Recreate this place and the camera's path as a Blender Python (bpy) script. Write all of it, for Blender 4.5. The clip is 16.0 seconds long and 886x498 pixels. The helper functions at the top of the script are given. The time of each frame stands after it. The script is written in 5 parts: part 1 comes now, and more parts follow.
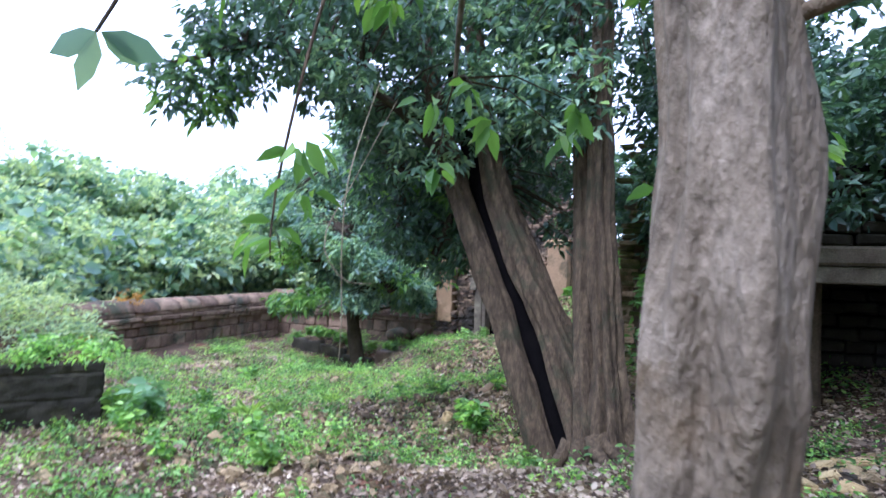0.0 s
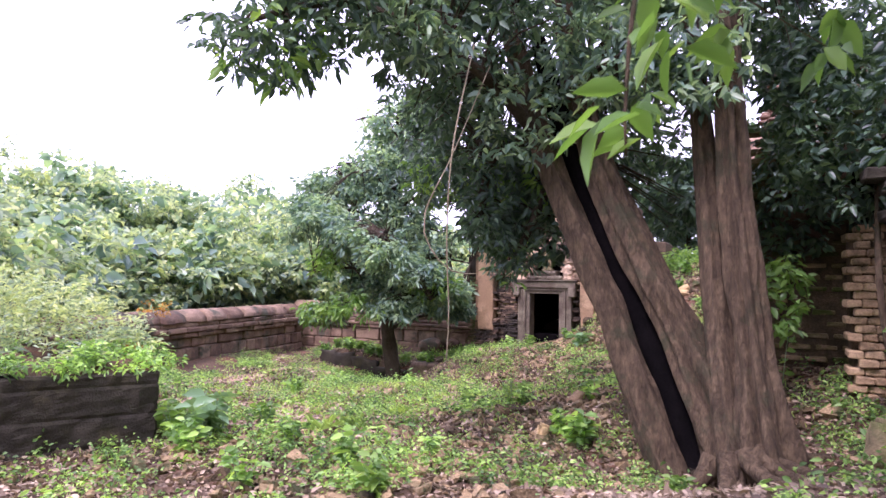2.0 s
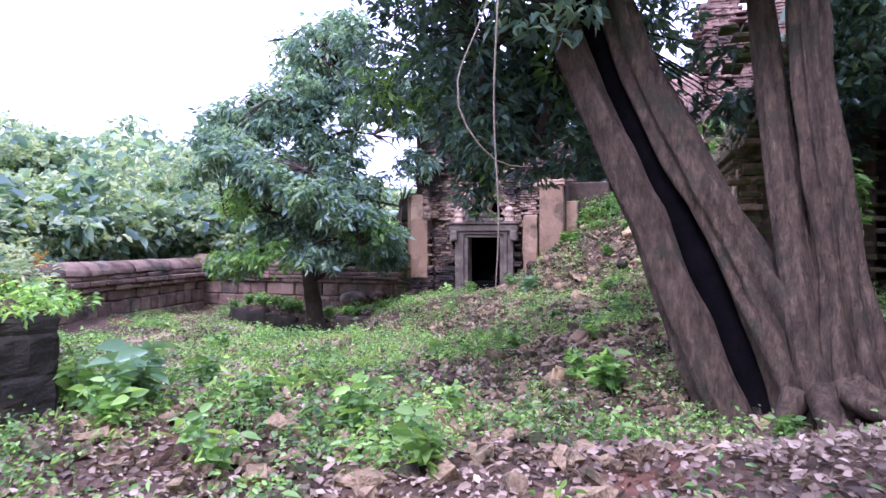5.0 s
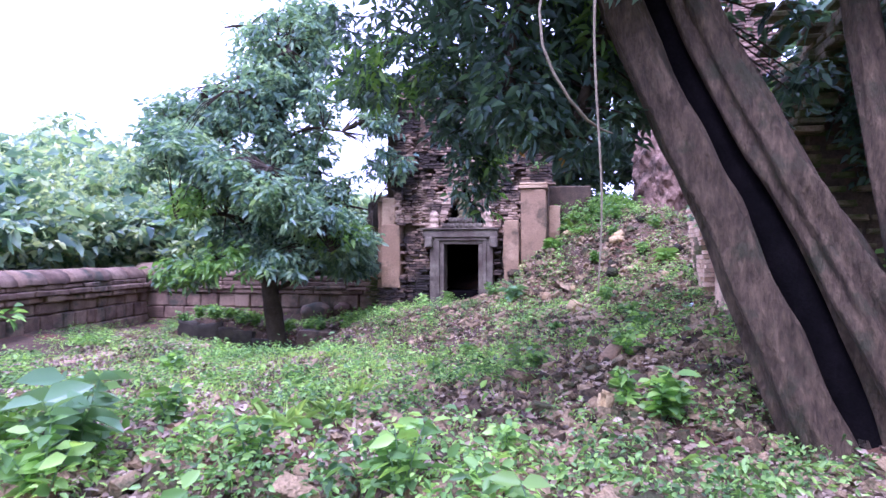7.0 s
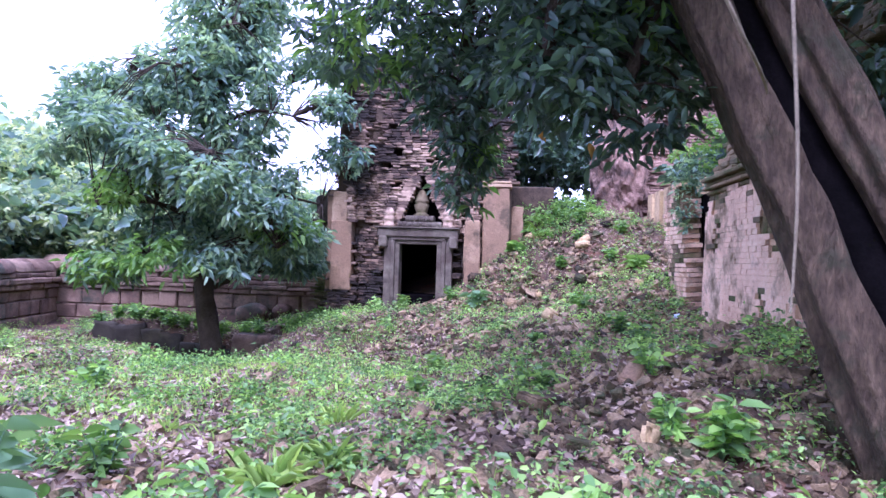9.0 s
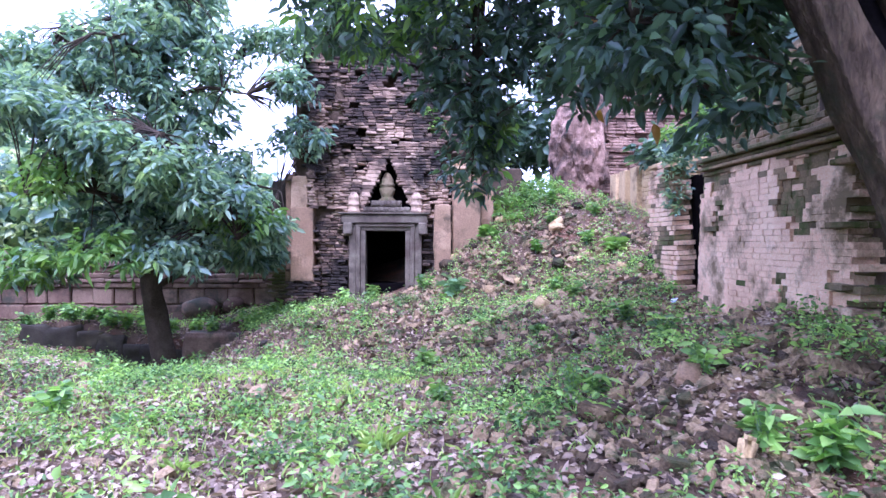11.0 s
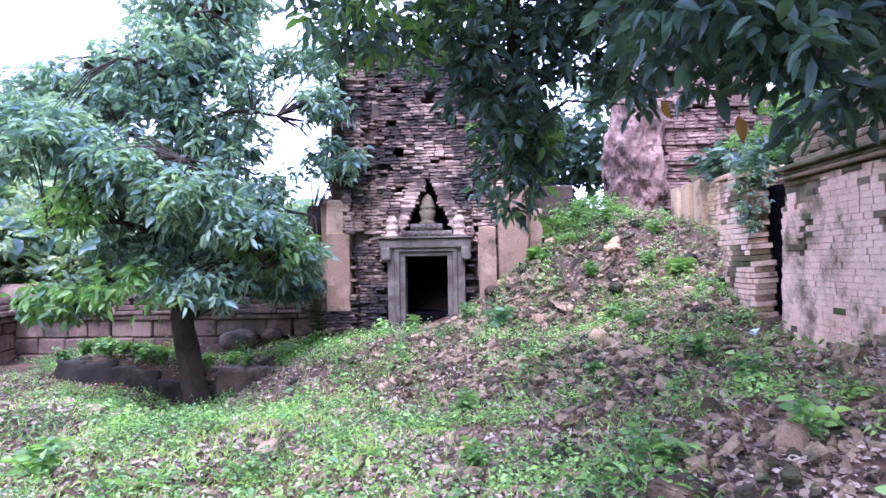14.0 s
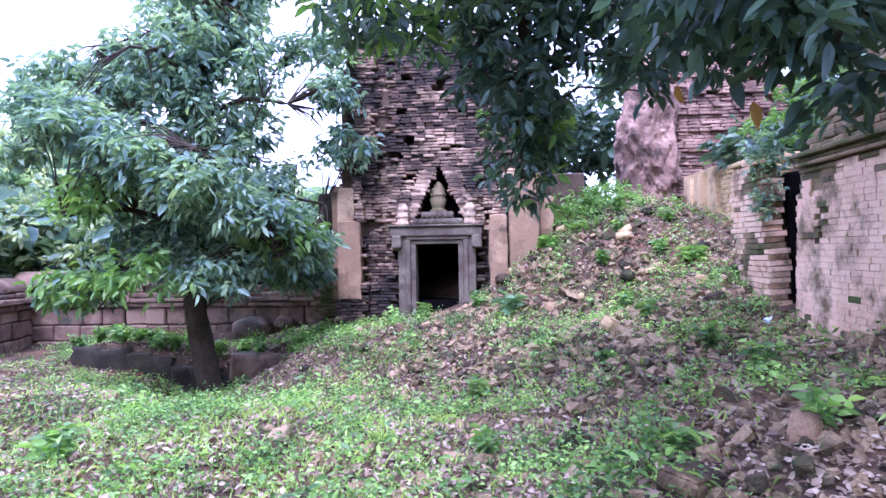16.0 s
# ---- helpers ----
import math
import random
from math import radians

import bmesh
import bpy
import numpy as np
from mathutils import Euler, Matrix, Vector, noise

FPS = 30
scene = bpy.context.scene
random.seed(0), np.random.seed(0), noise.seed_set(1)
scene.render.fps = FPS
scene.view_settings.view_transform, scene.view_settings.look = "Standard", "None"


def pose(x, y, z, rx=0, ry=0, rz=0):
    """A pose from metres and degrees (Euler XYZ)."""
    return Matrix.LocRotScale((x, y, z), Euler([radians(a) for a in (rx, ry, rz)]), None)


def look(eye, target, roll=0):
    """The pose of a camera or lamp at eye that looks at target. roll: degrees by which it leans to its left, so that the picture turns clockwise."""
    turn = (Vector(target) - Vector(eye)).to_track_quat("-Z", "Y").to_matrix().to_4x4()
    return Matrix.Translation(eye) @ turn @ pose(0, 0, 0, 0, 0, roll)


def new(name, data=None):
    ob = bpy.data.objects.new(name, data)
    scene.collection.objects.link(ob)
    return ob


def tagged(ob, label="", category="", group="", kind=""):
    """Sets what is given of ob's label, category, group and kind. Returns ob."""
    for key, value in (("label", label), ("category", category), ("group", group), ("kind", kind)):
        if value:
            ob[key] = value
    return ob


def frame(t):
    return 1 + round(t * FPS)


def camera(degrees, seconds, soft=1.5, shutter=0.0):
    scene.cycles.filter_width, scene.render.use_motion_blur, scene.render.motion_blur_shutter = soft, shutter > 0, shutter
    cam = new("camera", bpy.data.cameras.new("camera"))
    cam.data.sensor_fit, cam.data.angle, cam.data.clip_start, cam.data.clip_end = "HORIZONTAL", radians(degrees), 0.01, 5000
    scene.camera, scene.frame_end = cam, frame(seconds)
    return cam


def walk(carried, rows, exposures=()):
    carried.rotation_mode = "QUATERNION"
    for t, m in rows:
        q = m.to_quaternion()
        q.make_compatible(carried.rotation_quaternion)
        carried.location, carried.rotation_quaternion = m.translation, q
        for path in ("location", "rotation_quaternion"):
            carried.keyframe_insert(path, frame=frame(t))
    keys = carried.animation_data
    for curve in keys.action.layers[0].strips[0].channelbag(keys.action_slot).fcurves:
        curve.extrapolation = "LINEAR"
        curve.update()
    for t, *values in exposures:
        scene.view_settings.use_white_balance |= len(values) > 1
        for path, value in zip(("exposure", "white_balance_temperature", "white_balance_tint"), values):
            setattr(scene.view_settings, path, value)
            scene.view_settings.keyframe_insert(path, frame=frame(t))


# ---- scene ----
cam = camera(69.7, 16.0, soft=1.5, shutter=0.3)
PATH = [
    (0, (0.263, 0.957, 1.324), (0.199, 2.955, 1.382), 1.8),
    (0.5, (-0.168, 1.286, 1.273), (-0.086, 3.275, 1.469), -2.3),
    (1, (-0.42, 1.541, 1.229), (-0.355, 3.538, 1.327), -0.4),
    (1.5, (-0.704, 1.787, 1.157), (-0.789, 3.784, 1.223), 1.6),
    (2, (-0.964, 2.046, 1.006), (-1.032, 4.042, 1.11), 0.9),
    (2.5, (-1.08, 2.437, 0.86), (-1.092, 4.436, 0.917), 3.3),
    (3, (-1.407, 2.689, 0.717), (-1.563, 4.683, 0.736), 3.1),
    (3.5, (-1.655, 2.976, 0.67), (-1.718, 4.974, 0.626), 2.1),
    (3.7, (-1.708, 3.082, 0.649), (-1.676, 5.082, 0.662), 1.7),
    (4, (-1.803, 3.24, 0.605), (-1.815, 5.24, 0.604), 3.4),
    (4.5, (-1.973, 3.519, 0.51), (-1.852, 5.515, 0.471), 0.7),
    (4.7, (-2.034, 3.651, 0.501), (-1.828, 5.641, 0.474), -0.0),
    (7, (-2.609, 5.251, 0.379), (-2.172, 7.203, 0.404), 0.1),
    (7.4, (-2.752, 5.549, 0.356), (-2.159, 7.458, 0.421), 0.4),
    (7.5, (-2.776, 5.619, 0.353), (-2.178, 7.527, 0.405), 0.5),
    (8, (-2.793, 5.936, 0.318), (-2.153, 7.83, 0.376), 1.3),
    (8.5, (-2.848, 6.254, 0.332), (-2.271, 8.169, 0.368), 1.5),
    (8.7, (-2.899, 6.373, 0.336), (-2.293, 8.279, 0.375), 1.7),
    (10.8, (-3.697, 7.467, 0.487), (-2.855, 9.282, 0.457), -0.2),
    (11, (-3.678, 7.585, 0.485), (-2.807, 9.385, 0.46), 0.3),
    (11.5, (-3.461, 7.953, 0.454), (-2.587, 9.75, 0.371), 0.8),
    (12, (-3.275, 8.2, 0.484), (-2.39, 9.991, 0.413), 0.3),
    (12.5, (-3.129, 8.361, 0.521), (-2.364, 10.209, 0.525), -0.2),
    (13, (-3.074, 8.429, 0.547), (-2.298, 10.272, 0.574), 0.2),
    (13.5, (-3.047, 8.448, 0.561), (-2.322, 10.312, 0.595), -1.0),
    (14, (-3.053, 8.448, 0.558), (-2.337, 10.315, 0.602), -0.9),
    (14.5, (-3.053, 8.445, 0.558), (-2.335, 10.312, 0.583), -1.1),
    (15, (-3.062, 8.447, 0.551), (-2.352, 10.317, 0.555), -0.6),
    (15.5, (-3.051, 8.453, 0.549), (-2.367, 10.332, 0.552), -0.9),
    (16, (-3.042, 8.458, 0.556), (-2.359, 10.338, 0.563), -0.9),
]
EXPOSURES = [(0, 1.12, 4950, 26), (0.6, 1.38, 4950, 30), (1.2, 1.32, 5150, 36), (2.0, 1.2, 5850, 53), (3.5, 1.15, 5250, 49), (4.5, 1.1, 5100, 54), (7.0, 1.28, 4850, 59), (8.5, 1.27, 4850, 58), (11.0, 1.45, 4780, 52), (13.0, 1.5, 4800, 53), (16.0, 1.46, 4820, 54)]
walk(cam, [(t, look(eye, target, roll)) for t, eye, target, roll in PATH], EXPOSURES)

# ---- light ----
SUN_EL, SUN_AZ = 58, 215          # height of the sun and its compass bearing in degrees
world = bpy.data.worlds.new("overcast_sky")
scene.world = world
world.use_nodes = True
wn, wl = world.node_tree.nodes, world.node_tree.links
sky = wn.new("ShaderNodeTexSky")
sky.sky_type, sky.sun_disc = "NISHITA", False
sky.sun_elevation, sky.sun_rotation = radians(SUN_EL), radians(SUN_AZ)
sky.dust_density, sky.air_density = 6.0, 1.5
haze = wn.new("ShaderNodeMix")
haze.data_type = "RGBA"
haze.inputs[0].default_value = 0.72
wl.new(sky.outputs[0], haze.inputs[6])
haze.inputs[7].default_value = (11.6, 12.2, 13.2, 1)
wl.new(haze.outputs[2], wn["Background"].inputs[0])
wn["Background"].inputs[1].default_value = 0.13
sun = new("sun", bpy.data.lights.new("sun", "SUN"))
sun.data.energy, sun.data.angle, sun.data.color = 1.7, radians(16), (1.0, 0.97, 0.93)
sun.matrix_world = look((0, 0, 40), Vector((0, 0, 40)) - Vector((math.sin(radians(SUN_AZ)) * math.cos(radians(SUN_EL)), math.cos(radians(SUN_AZ)) * math.cos(radians(SUN_EL)), math.sin(radians(SUN_EL)))))

# ---- materials ----
def rgb(c):
    return (*c, 1.0)


def surface(name, colours, scale=3.0, rough=0.85, bump=0.3, fine=40.0, spots=None, spot_scale=1.2, spot_amount=0.5, island=0.0, thing=0.0, metal=0.0, stretch=1.0):
    """Grain at two scales between colours, stains of a second colour, and a share of chance from piece to piece."""
    m = bpy.data.materials.new(name)
    m.use_nodes = True
    n, l = m.node_tree.nodes, m.node_tree.links
    b = n["Principled BSDF"]
    b.inputs["Roughness"].default_value, b.inputs["Metallic"].default_value = rough, metal
    b.inputs["Specular IOR Level"].default_value = 0.25
    co = n.new("ShaderNodeTexCoord")
    geo = n.new("ShaderNodeNewGeometry")
    big = n.new("ShaderNodeTexNoise")
    big.inputs["Scale"].default_value, big.inputs["Detail"].default_value, big.inputs["Roughness"].default_value = scale, 6, 0.65
    place = n.new("ShaderNodeVectorMath")
    place.operation = "MULTIPLY"
    place.inputs[1].default_value = (1, 1, stretch)
    l.new(geo.outputs["Position"], place.inputs[0])
    l.new(place.outputs[0], big.inputs["Vector"])
    ramp = n.new("ShaderNodeValToRGB")
    while len(ramp.color_ramp.elements) < len(colours):
        ramp.color_ramp.elements.new(0.5)
    for i, c in enumerate(colours):
        ramp.color_ramp.elements[i].position = 0.3 + 0.4 * i / max(1, len(colours) - 1)
        ramp.color_ramp.elements[i].color = rgb(c)
    value = big.outputs["Fac"]
    for amount, source in ((island, geo.outputs["Random Per Island"]), (thing, None)):
        if amount:
            if source is None:
                source = n.new("ShaderNodeObjectInfo").outputs["Random"]
            sub = n.new("ShaderNodeMath")
            sub.operation = "SUBTRACT"
            l.new(source, sub.inputs[0])
            sub.inputs[1].default_value = 0.5
            mad = n.new("ShaderNodeMath")
            mad.operation = "MULTIPLY_ADD"
            l.new(sub.outputs[0], mad.inputs[0])
            mad.inputs[1].default_value = amount
            l.new(value, mad.inputs[2])
            value = mad.outputs[0]
    l.new(value, ramp.inputs[0])
    col = ramp.outputs[0]
    small = n.new("ShaderNodeTexNoise")
    small.inputs["Scale"].default_value, small.inputs["Detail"].default_value = fine, 4
    l.new(place.outputs[0], small.inputs["Vector"])
    grain = n.new("ShaderNodeMix")
    grain.data_type, grain.blend_type = "RGBA", "OVERLAY"
    grain.inputs[0].default_value = 0.55
    l.new(col, grain.inputs[6])
    l.new(small.outputs["Fac"], grain.inputs[7])
    col = grain.outputs[2]
    if spots:
        st = n.new("ShaderNodeTexNoise")
        st.inputs["Scale"].default_value, st.inputs["Detail"].default_value, st.inputs["Roughness"].default_value = spot_scale, 7, 0.7
        off = n.new("ShaderNodeVectorMath")
        off.inputs[1].default_value = (7.3, 2.1, 5.7)
        l.new(geo.outputs["Position"], off.inputs[0])
        l.new(off.outputs[0], st.inputs["Vector"])
        sr = n.new("ShaderNodeValToRGB")
        edge = 0.72 - 0.4 * spot_amount
        sr.color_ramp.elements[0].position, sr.color_ramp.elements[1].position = edge - 0.05, edge + 0.07
        l.new(st.outputs["Fac"], sr.inputs[0])
        mix = n.new("ShaderNodeMix")
        mix.data_type = "RGBA"
        l.new(sr.outputs[0], mix.inputs[0])
        l.new(col, mix.inputs[6])
        mix.inputs[7].default_value = rgb(spots)
        col = mix.outputs[2]
    l.new(col, b.inputs["Base Color"])
    if bump:
        add = n.new("ShaderNodeMath")
        l.new(big.outputs["Fac"], add.inputs[0])
        l.new(small.outputs["Fac"], add.inputs[1])
        bm_ = n.new("ShaderNodeBump")
        bm_.inputs["Strength"].default_value, bm_.inputs["Distance"].default_value = bump, 0.03
        l.new(add.outputs[0], bm_.inputs["Height"])
        l.new(bm_.outputs[0], b.inputs["Normal"])
    return m


def foliage(name, colours, gloss=0.45, glow=0.35):
    """Leaves: chance of colour from leaf to leaf, light shining through."""
    m = bpy.data.materials.new(name)
    m.use_nodes = True
    n, l = m.node_tree.nodes, m.node_tree.links
    b = n["Principled BSDF"]
    b.inputs["Roughness"].default_value = gloss
    b.inputs["Specular IOR Level"].default_value = 0.35
    geo = n.new("ShaderNodeNewGeometry")
    ramp = n.new("ShaderNodeValToRGB")
    while len(ramp.color_ramp.elements) < len(colours):
        ramp.color_ramp.elements.new(0.5)
    for i, c in enumerate(colours):
        ramp.color_ramp.elements[i].position = i / max(1, len(colours) - 1)
        ramp.color_ramp.elements[i].color = rgb(c)
    big = n.new("ShaderNodeTexNoise")
    big.inputs["Scale"].default_value = 0.9
    l.new(geo.outputs["Position"], big.inputs["Vector"])
    mad = n.new("ShaderNodeMath")
    mad.operation = "MULTIPLY_ADD"
    l.new(big.outputs["Fac"], mad.inputs[0])
    mad.inputs[1].default_value = 1.3
    sub = n.new("ShaderNodeMath")
    sub.operation = "MULTIPLY_ADD"
    l.new(geo.outputs["Random Per Island"], sub.inputs[0])
    sub.inputs[1].default_value, sub.inputs[2].default_value = 0.75, -0.52
    l.new(sub.outputs[0], mad.inputs[2])
    l.new(mad.outputs[0], ramp.inputs[0])
    l.new(ramp.outputs[0], b.inputs["Base Color"])
    tr = n.new("ShaderNodeBsdfTranslucent")
    warm = n.new("ShaderNodeMix")
    warm.data_type, warm.blend_type = "RGBA", "MULTIPLY"
    warm.inputs[0].default_value = 1.0
    l.new(ramp.outputs[0], warm.inputs[6])
    warm.inputs[7].default_value = (1.8, 1.8, 0.8, 1)
    l.new(warm.outputs[2], tr.inputs[0])
    mix = n.new("ShaderNodeMixShader")
    mix.inputs[0].default_value = glow
    l.new(b.outputs[0], mix.inputs[1])
    l.new(tr.outputs[0], mix.inputs[2])
    l.new(mix.outputs[0], n["Material Output"].inputs[0])
    return m


MAT = dict(
    soil=surface("soil", [(0.035, 0.025, 0.0148), (0.085, 0.058, 0.0332), (0.15, 0.1, 0.0593)], 1.6, 0.95, 0.9, 55, (0.17, 0.0819, 0.0438), 0.9, 0.36),
    dust=surface("path_dust", [(0.27, 0.1899, 0.1094), (0.38, 0.2799, 0.1658)], 1.5, 0.95, 0.2, 60),
    brick=surface("weathered_brick", [(0.045, 0.0353, 0.0252), (0.13, 0.0902, 0.0588), (0.29, 0.2058, 0.126), (0.5, 0.3724, 0.2352)], 1.1, 0.92, 0.6, 45, (0.038, 0.0333, 0.0252), 0.8, 0.52, 0.34, 0.34),
    brick_core=surface("brick_core_mortar", [(0.05, 0.04, 0.0247), (0.14, 0.1, 0.06)], 4, 0.95, 0.6, 40),
    plaster=surface("pink_plaster", [(0.27, 0.1799, 0.0963), (0.396, 0.2789, 0.1522), (0.486, 0.3598, 0.1987)], 2.2, 0.88, 0.4, 50, (0.117, 0.09, 0.0484), 1.6, 0.42, 0.3, 0.3),
    pale=surface("pale_brick_face", [(0.55, 0.3724, 0.2184), (0.76, 0.539, 0.336), (0.84, 0.6468, 0.42)], 1.3, 0.85, 0.5, 55, (0.2, 0.1519, 0.0756), 1.15, 0.47, 0.07, 0.07),
    mossy=surface("mossy_brick", [(0.07, 0.065, 0.0318), (0.17, 0.1399, 0.0706), (0.26, 0.1899, 0.0988)], 2.0, 0.95, 0.5, 50, (0.07, 0.09, 0.0212), 1.6, 0.5, 0.3, 0.3),
    ochre=surface("buff_brick", [(0.42, 0.3099, 0.1411), (0.6, 0.4598, 0.2258)], 2.0, 0.9, 0.4, 50, (0.2, 0.1399, 0.0706), 1.5, 0.35, 0.2, 0.2),
    sandstone=surface("grey_sandstone", [(0.0756, 0.0522, 0.0353), (0.1242, 0.1063, 0.0706), (0.216, 0.1899, 0.1235)], 2.2, 0.85, 0.3, 60, (0.0648, 0.0522, 0.0353), 1.4, 0.35),
    laterite=surface("red_laterite", [(0.0782, 0.052, 0.0356), (0.1564, 0.104, 0.0667), (0.2576, 0.1819, 0.1164)], 2.2, 0.95, 0.8, 38, (0.0644, 0.0676, 0.0427), 1.0, 0.4, 0.3, 0.3),
    # dark stone; on the bank and the doorway's bricks its darkness is painted shade
    darkstone=surface("dark_stone_and_shade", [(0.022, 0.02, 0.0134), (0.05, 0.045, 0.0282)], 2.5, 0.85, 0.4, 45, (0.07, 0.06, 0.0318), 1.2, 0.25),
    bark=surface("brown_bark", [(0.035, 0.026, 0.0148), (0.075, 0.054, 0.0303), (0.14, 0.104, 0.0585)], 12.0, 0.92, 1.0, 45, (0.045, 0.045, 0.0226), 2.0, 0.34, stretch=0.3),
    darkbark=surface("dark_bark", [(0.03, 0.024, 0.0141), (0.075, 0.058, 0.0339)], 4.0, 0.95, 0.9, 35),
    greybark=surface("pale_grey_bark", [(0.106, 0.0837, 0.0544), (0.1808, 0.1452, 0.0972), (0.2868, 0.2382, 0.1701)], 6.0, 0.88, 1.0, 34, (0.1496, 0.1104, 0.0632), 1.6, 0.38, stretch=0.4),
    stone=surface("rubble_brick", [(0.028, 0.024, 0.0148), (0.065, 0.048, 0.0254), (0.12, 0.0859, 0.0423), (0.3, 0.222, 0.115)], 2.5, 0.92, 0.8, 40, (0.05, 0.06, 0.0212), 3.0, 0.42, 0.55, 0.55),
    litter=foliage("fallen_leaves", [(0.055, 0.04, 0.026), (0.18, 0.134, 0.086), (0.34, 0.26, 0.17), (0.54, 0.45, 0.32)], 0.6, 0.08),
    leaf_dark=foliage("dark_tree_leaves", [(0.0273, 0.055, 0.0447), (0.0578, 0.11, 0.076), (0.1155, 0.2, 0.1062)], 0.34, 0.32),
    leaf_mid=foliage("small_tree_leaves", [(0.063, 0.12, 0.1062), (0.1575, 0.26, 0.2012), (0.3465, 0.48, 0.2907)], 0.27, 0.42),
    leaf_light=foliage("bright_leaves", [(0.07, 0.16, 0.04), (0.13, 0.26, 0.06), (0.22, 0.36, 0.08)], 0.45, 0.4),
    # far trees' leaf colour, paled so that it holds the haze over them
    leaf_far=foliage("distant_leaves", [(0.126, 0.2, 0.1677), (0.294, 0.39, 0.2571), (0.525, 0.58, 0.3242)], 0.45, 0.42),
    leaf_plant=foliage("ground_plants", [(0.035, 0.085, 0.03), (0.15, 0.3, 0.08), (0.42, 0.66, 0.17)], 0.4, 0.38),
    leaf_broad=foliage("pale_broad_leaves", [(0.13, 0.25, 0.12), (0.2, 0.34, 0.17)], 0.35, 0.3),
    grass=foliage("grass_blades", [(0.17, 0.29, 0.08), (0.31, 0.46, 0.12), (0.48, 0.62, 0.18)], 0.5, 0.4),
    dead=foliage("dead_leaves", [(0.3, 0.16, 0.04), (0.45, 0.26, 0.06)], 0.7, 0.4),
    eroded=surface("eroded_pink_brick", [(0.07, 0.047, 0.0319), (0.24, 0.1568, 0.105), (0.46, 0.3234, 0.2184)], 1.6, 0.95, 0.8, 30, (0.06, 0.0461, 0.0319), 1.1, 0.42),
    vine=surface("pale_vine_bark", [(0.15, 0.125, 0.0741), (0.27, 0.2349, 0.1411)], 8, 0.8, 0.2, 60),
    plastic=surface("faded_blue_plastic", [(0.3, 0.45, 0.55), (0.6, 0.68, 0.7)], 5, 0.4, 0.1, 30),
    # near-black colour that stands for the shade inside openings and gaps
    black=surface("black_shade", [(0.003, 0.003, 0.003), (0.008, 0.007, 0.007)], 3, 0.95, 0.2, 40),
)

# no sheen, so the painted shade stays black
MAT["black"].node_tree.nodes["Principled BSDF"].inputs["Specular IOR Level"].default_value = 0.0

# ---- mesh helpers ----
TH = radians(24)                                  # the temple stands turned by 24 degrees
U = Vector((math.cos(TH), -math.sin(TH), 0))      # along its fronts
N = Vector((math.sin(TH), math.cos(TH), 0))       # along its depth
ROT = Matrix.Rotation(-TH, 4, "Z")
rng = np.random.default_rng(7)


def arrays(name, verts, faces, material, parent=None, smooth=False):
    """A mesh object from arrays of places and of quads (or triangles)."""
    verts, faces = np.asarray(verts, np.float32), np.asarray(faces, np.int32)
    k = faces.shape[1]
    me = bpy.data.meshes.new(name)
    me.vertices.add(len(verts))
    me.vertices.foreach_set("co", verts.ravel())
    me.loops.add(faces.size)
    me.loops.foreach_set("vertex_index", faces.ravel())
    me.polygons.add(len(faces))
    me.polygons.foreach_set("loop_start", np.arange(0, faces.size, k, dtype=np.int32))
    me.polygons.foreach_set("loop_total", np.full(len(faces), k, np.int32))
    if smooth:
        me.polygons.foreach_set("use_smooth", np.ones(len(faces), bool))
    me.update(calc_edges=True)
    me.materials.append(material)
    ob = new(name, me)
    if parent:
        ob.parent = parent
    return ob


def part(name, bm, material, parent=None, label="", smooth=False):
    me = bpy.data.meshes.new(name)
    bmesh.ops.recalc_face_normals(bm, faces=bm.faces)
    if smooth:
        for f in bm.faces:
            f.smooth = True
    bm.to_mesh(me)
    bm.free()
    me.materials.append(material)
    ob = new(name, me)
    if parent:
        ob.parent = parent
    return tagged(ob, label)


def empty(name, m, label, category, group="", kind=""):
    ob = new(name)
    ob.matrix_world = m
    ob.empty_display_size = 0.1
    return tagged(ob, label, category, group, kind)


def add_box(bm, x0, x1, y0, y1, z0, z1, bevel=0.0, jitter=0.0, r=None):
    vs = [bm.verts.new((x, y, z)) for z in (z0, z1) for x, y in ((x0, y0), (x1, y0), (x1, y1), (x0, y1))]
    if jitter:
        for v in vs:
            v.co += Vector(r.uniform(-jitter, jitter, 3))
    fs = [bm.faces.new([vs[i] for i in q]) for q in ((3, 2, 1, 0), (4, 5, 6, 7), (0, 1, 5, 4), (1, 2, 6, 5), (2, 3, 7, 6), (3, 0, 4, 7))]
    if bevel:
        es = list({e for f in fs for e in f.edges})
        bmesh.ops.bevel(bm, geom=es, offset=bevel, segments=1, affect="EDGES")


def box(name, dims, material, parent=None, label="", bevel=0.01):
    bm = bmesh.new()
    add_box(bm, *dims, bevel=bevel)
    return part(name, bm, material, parent, label)


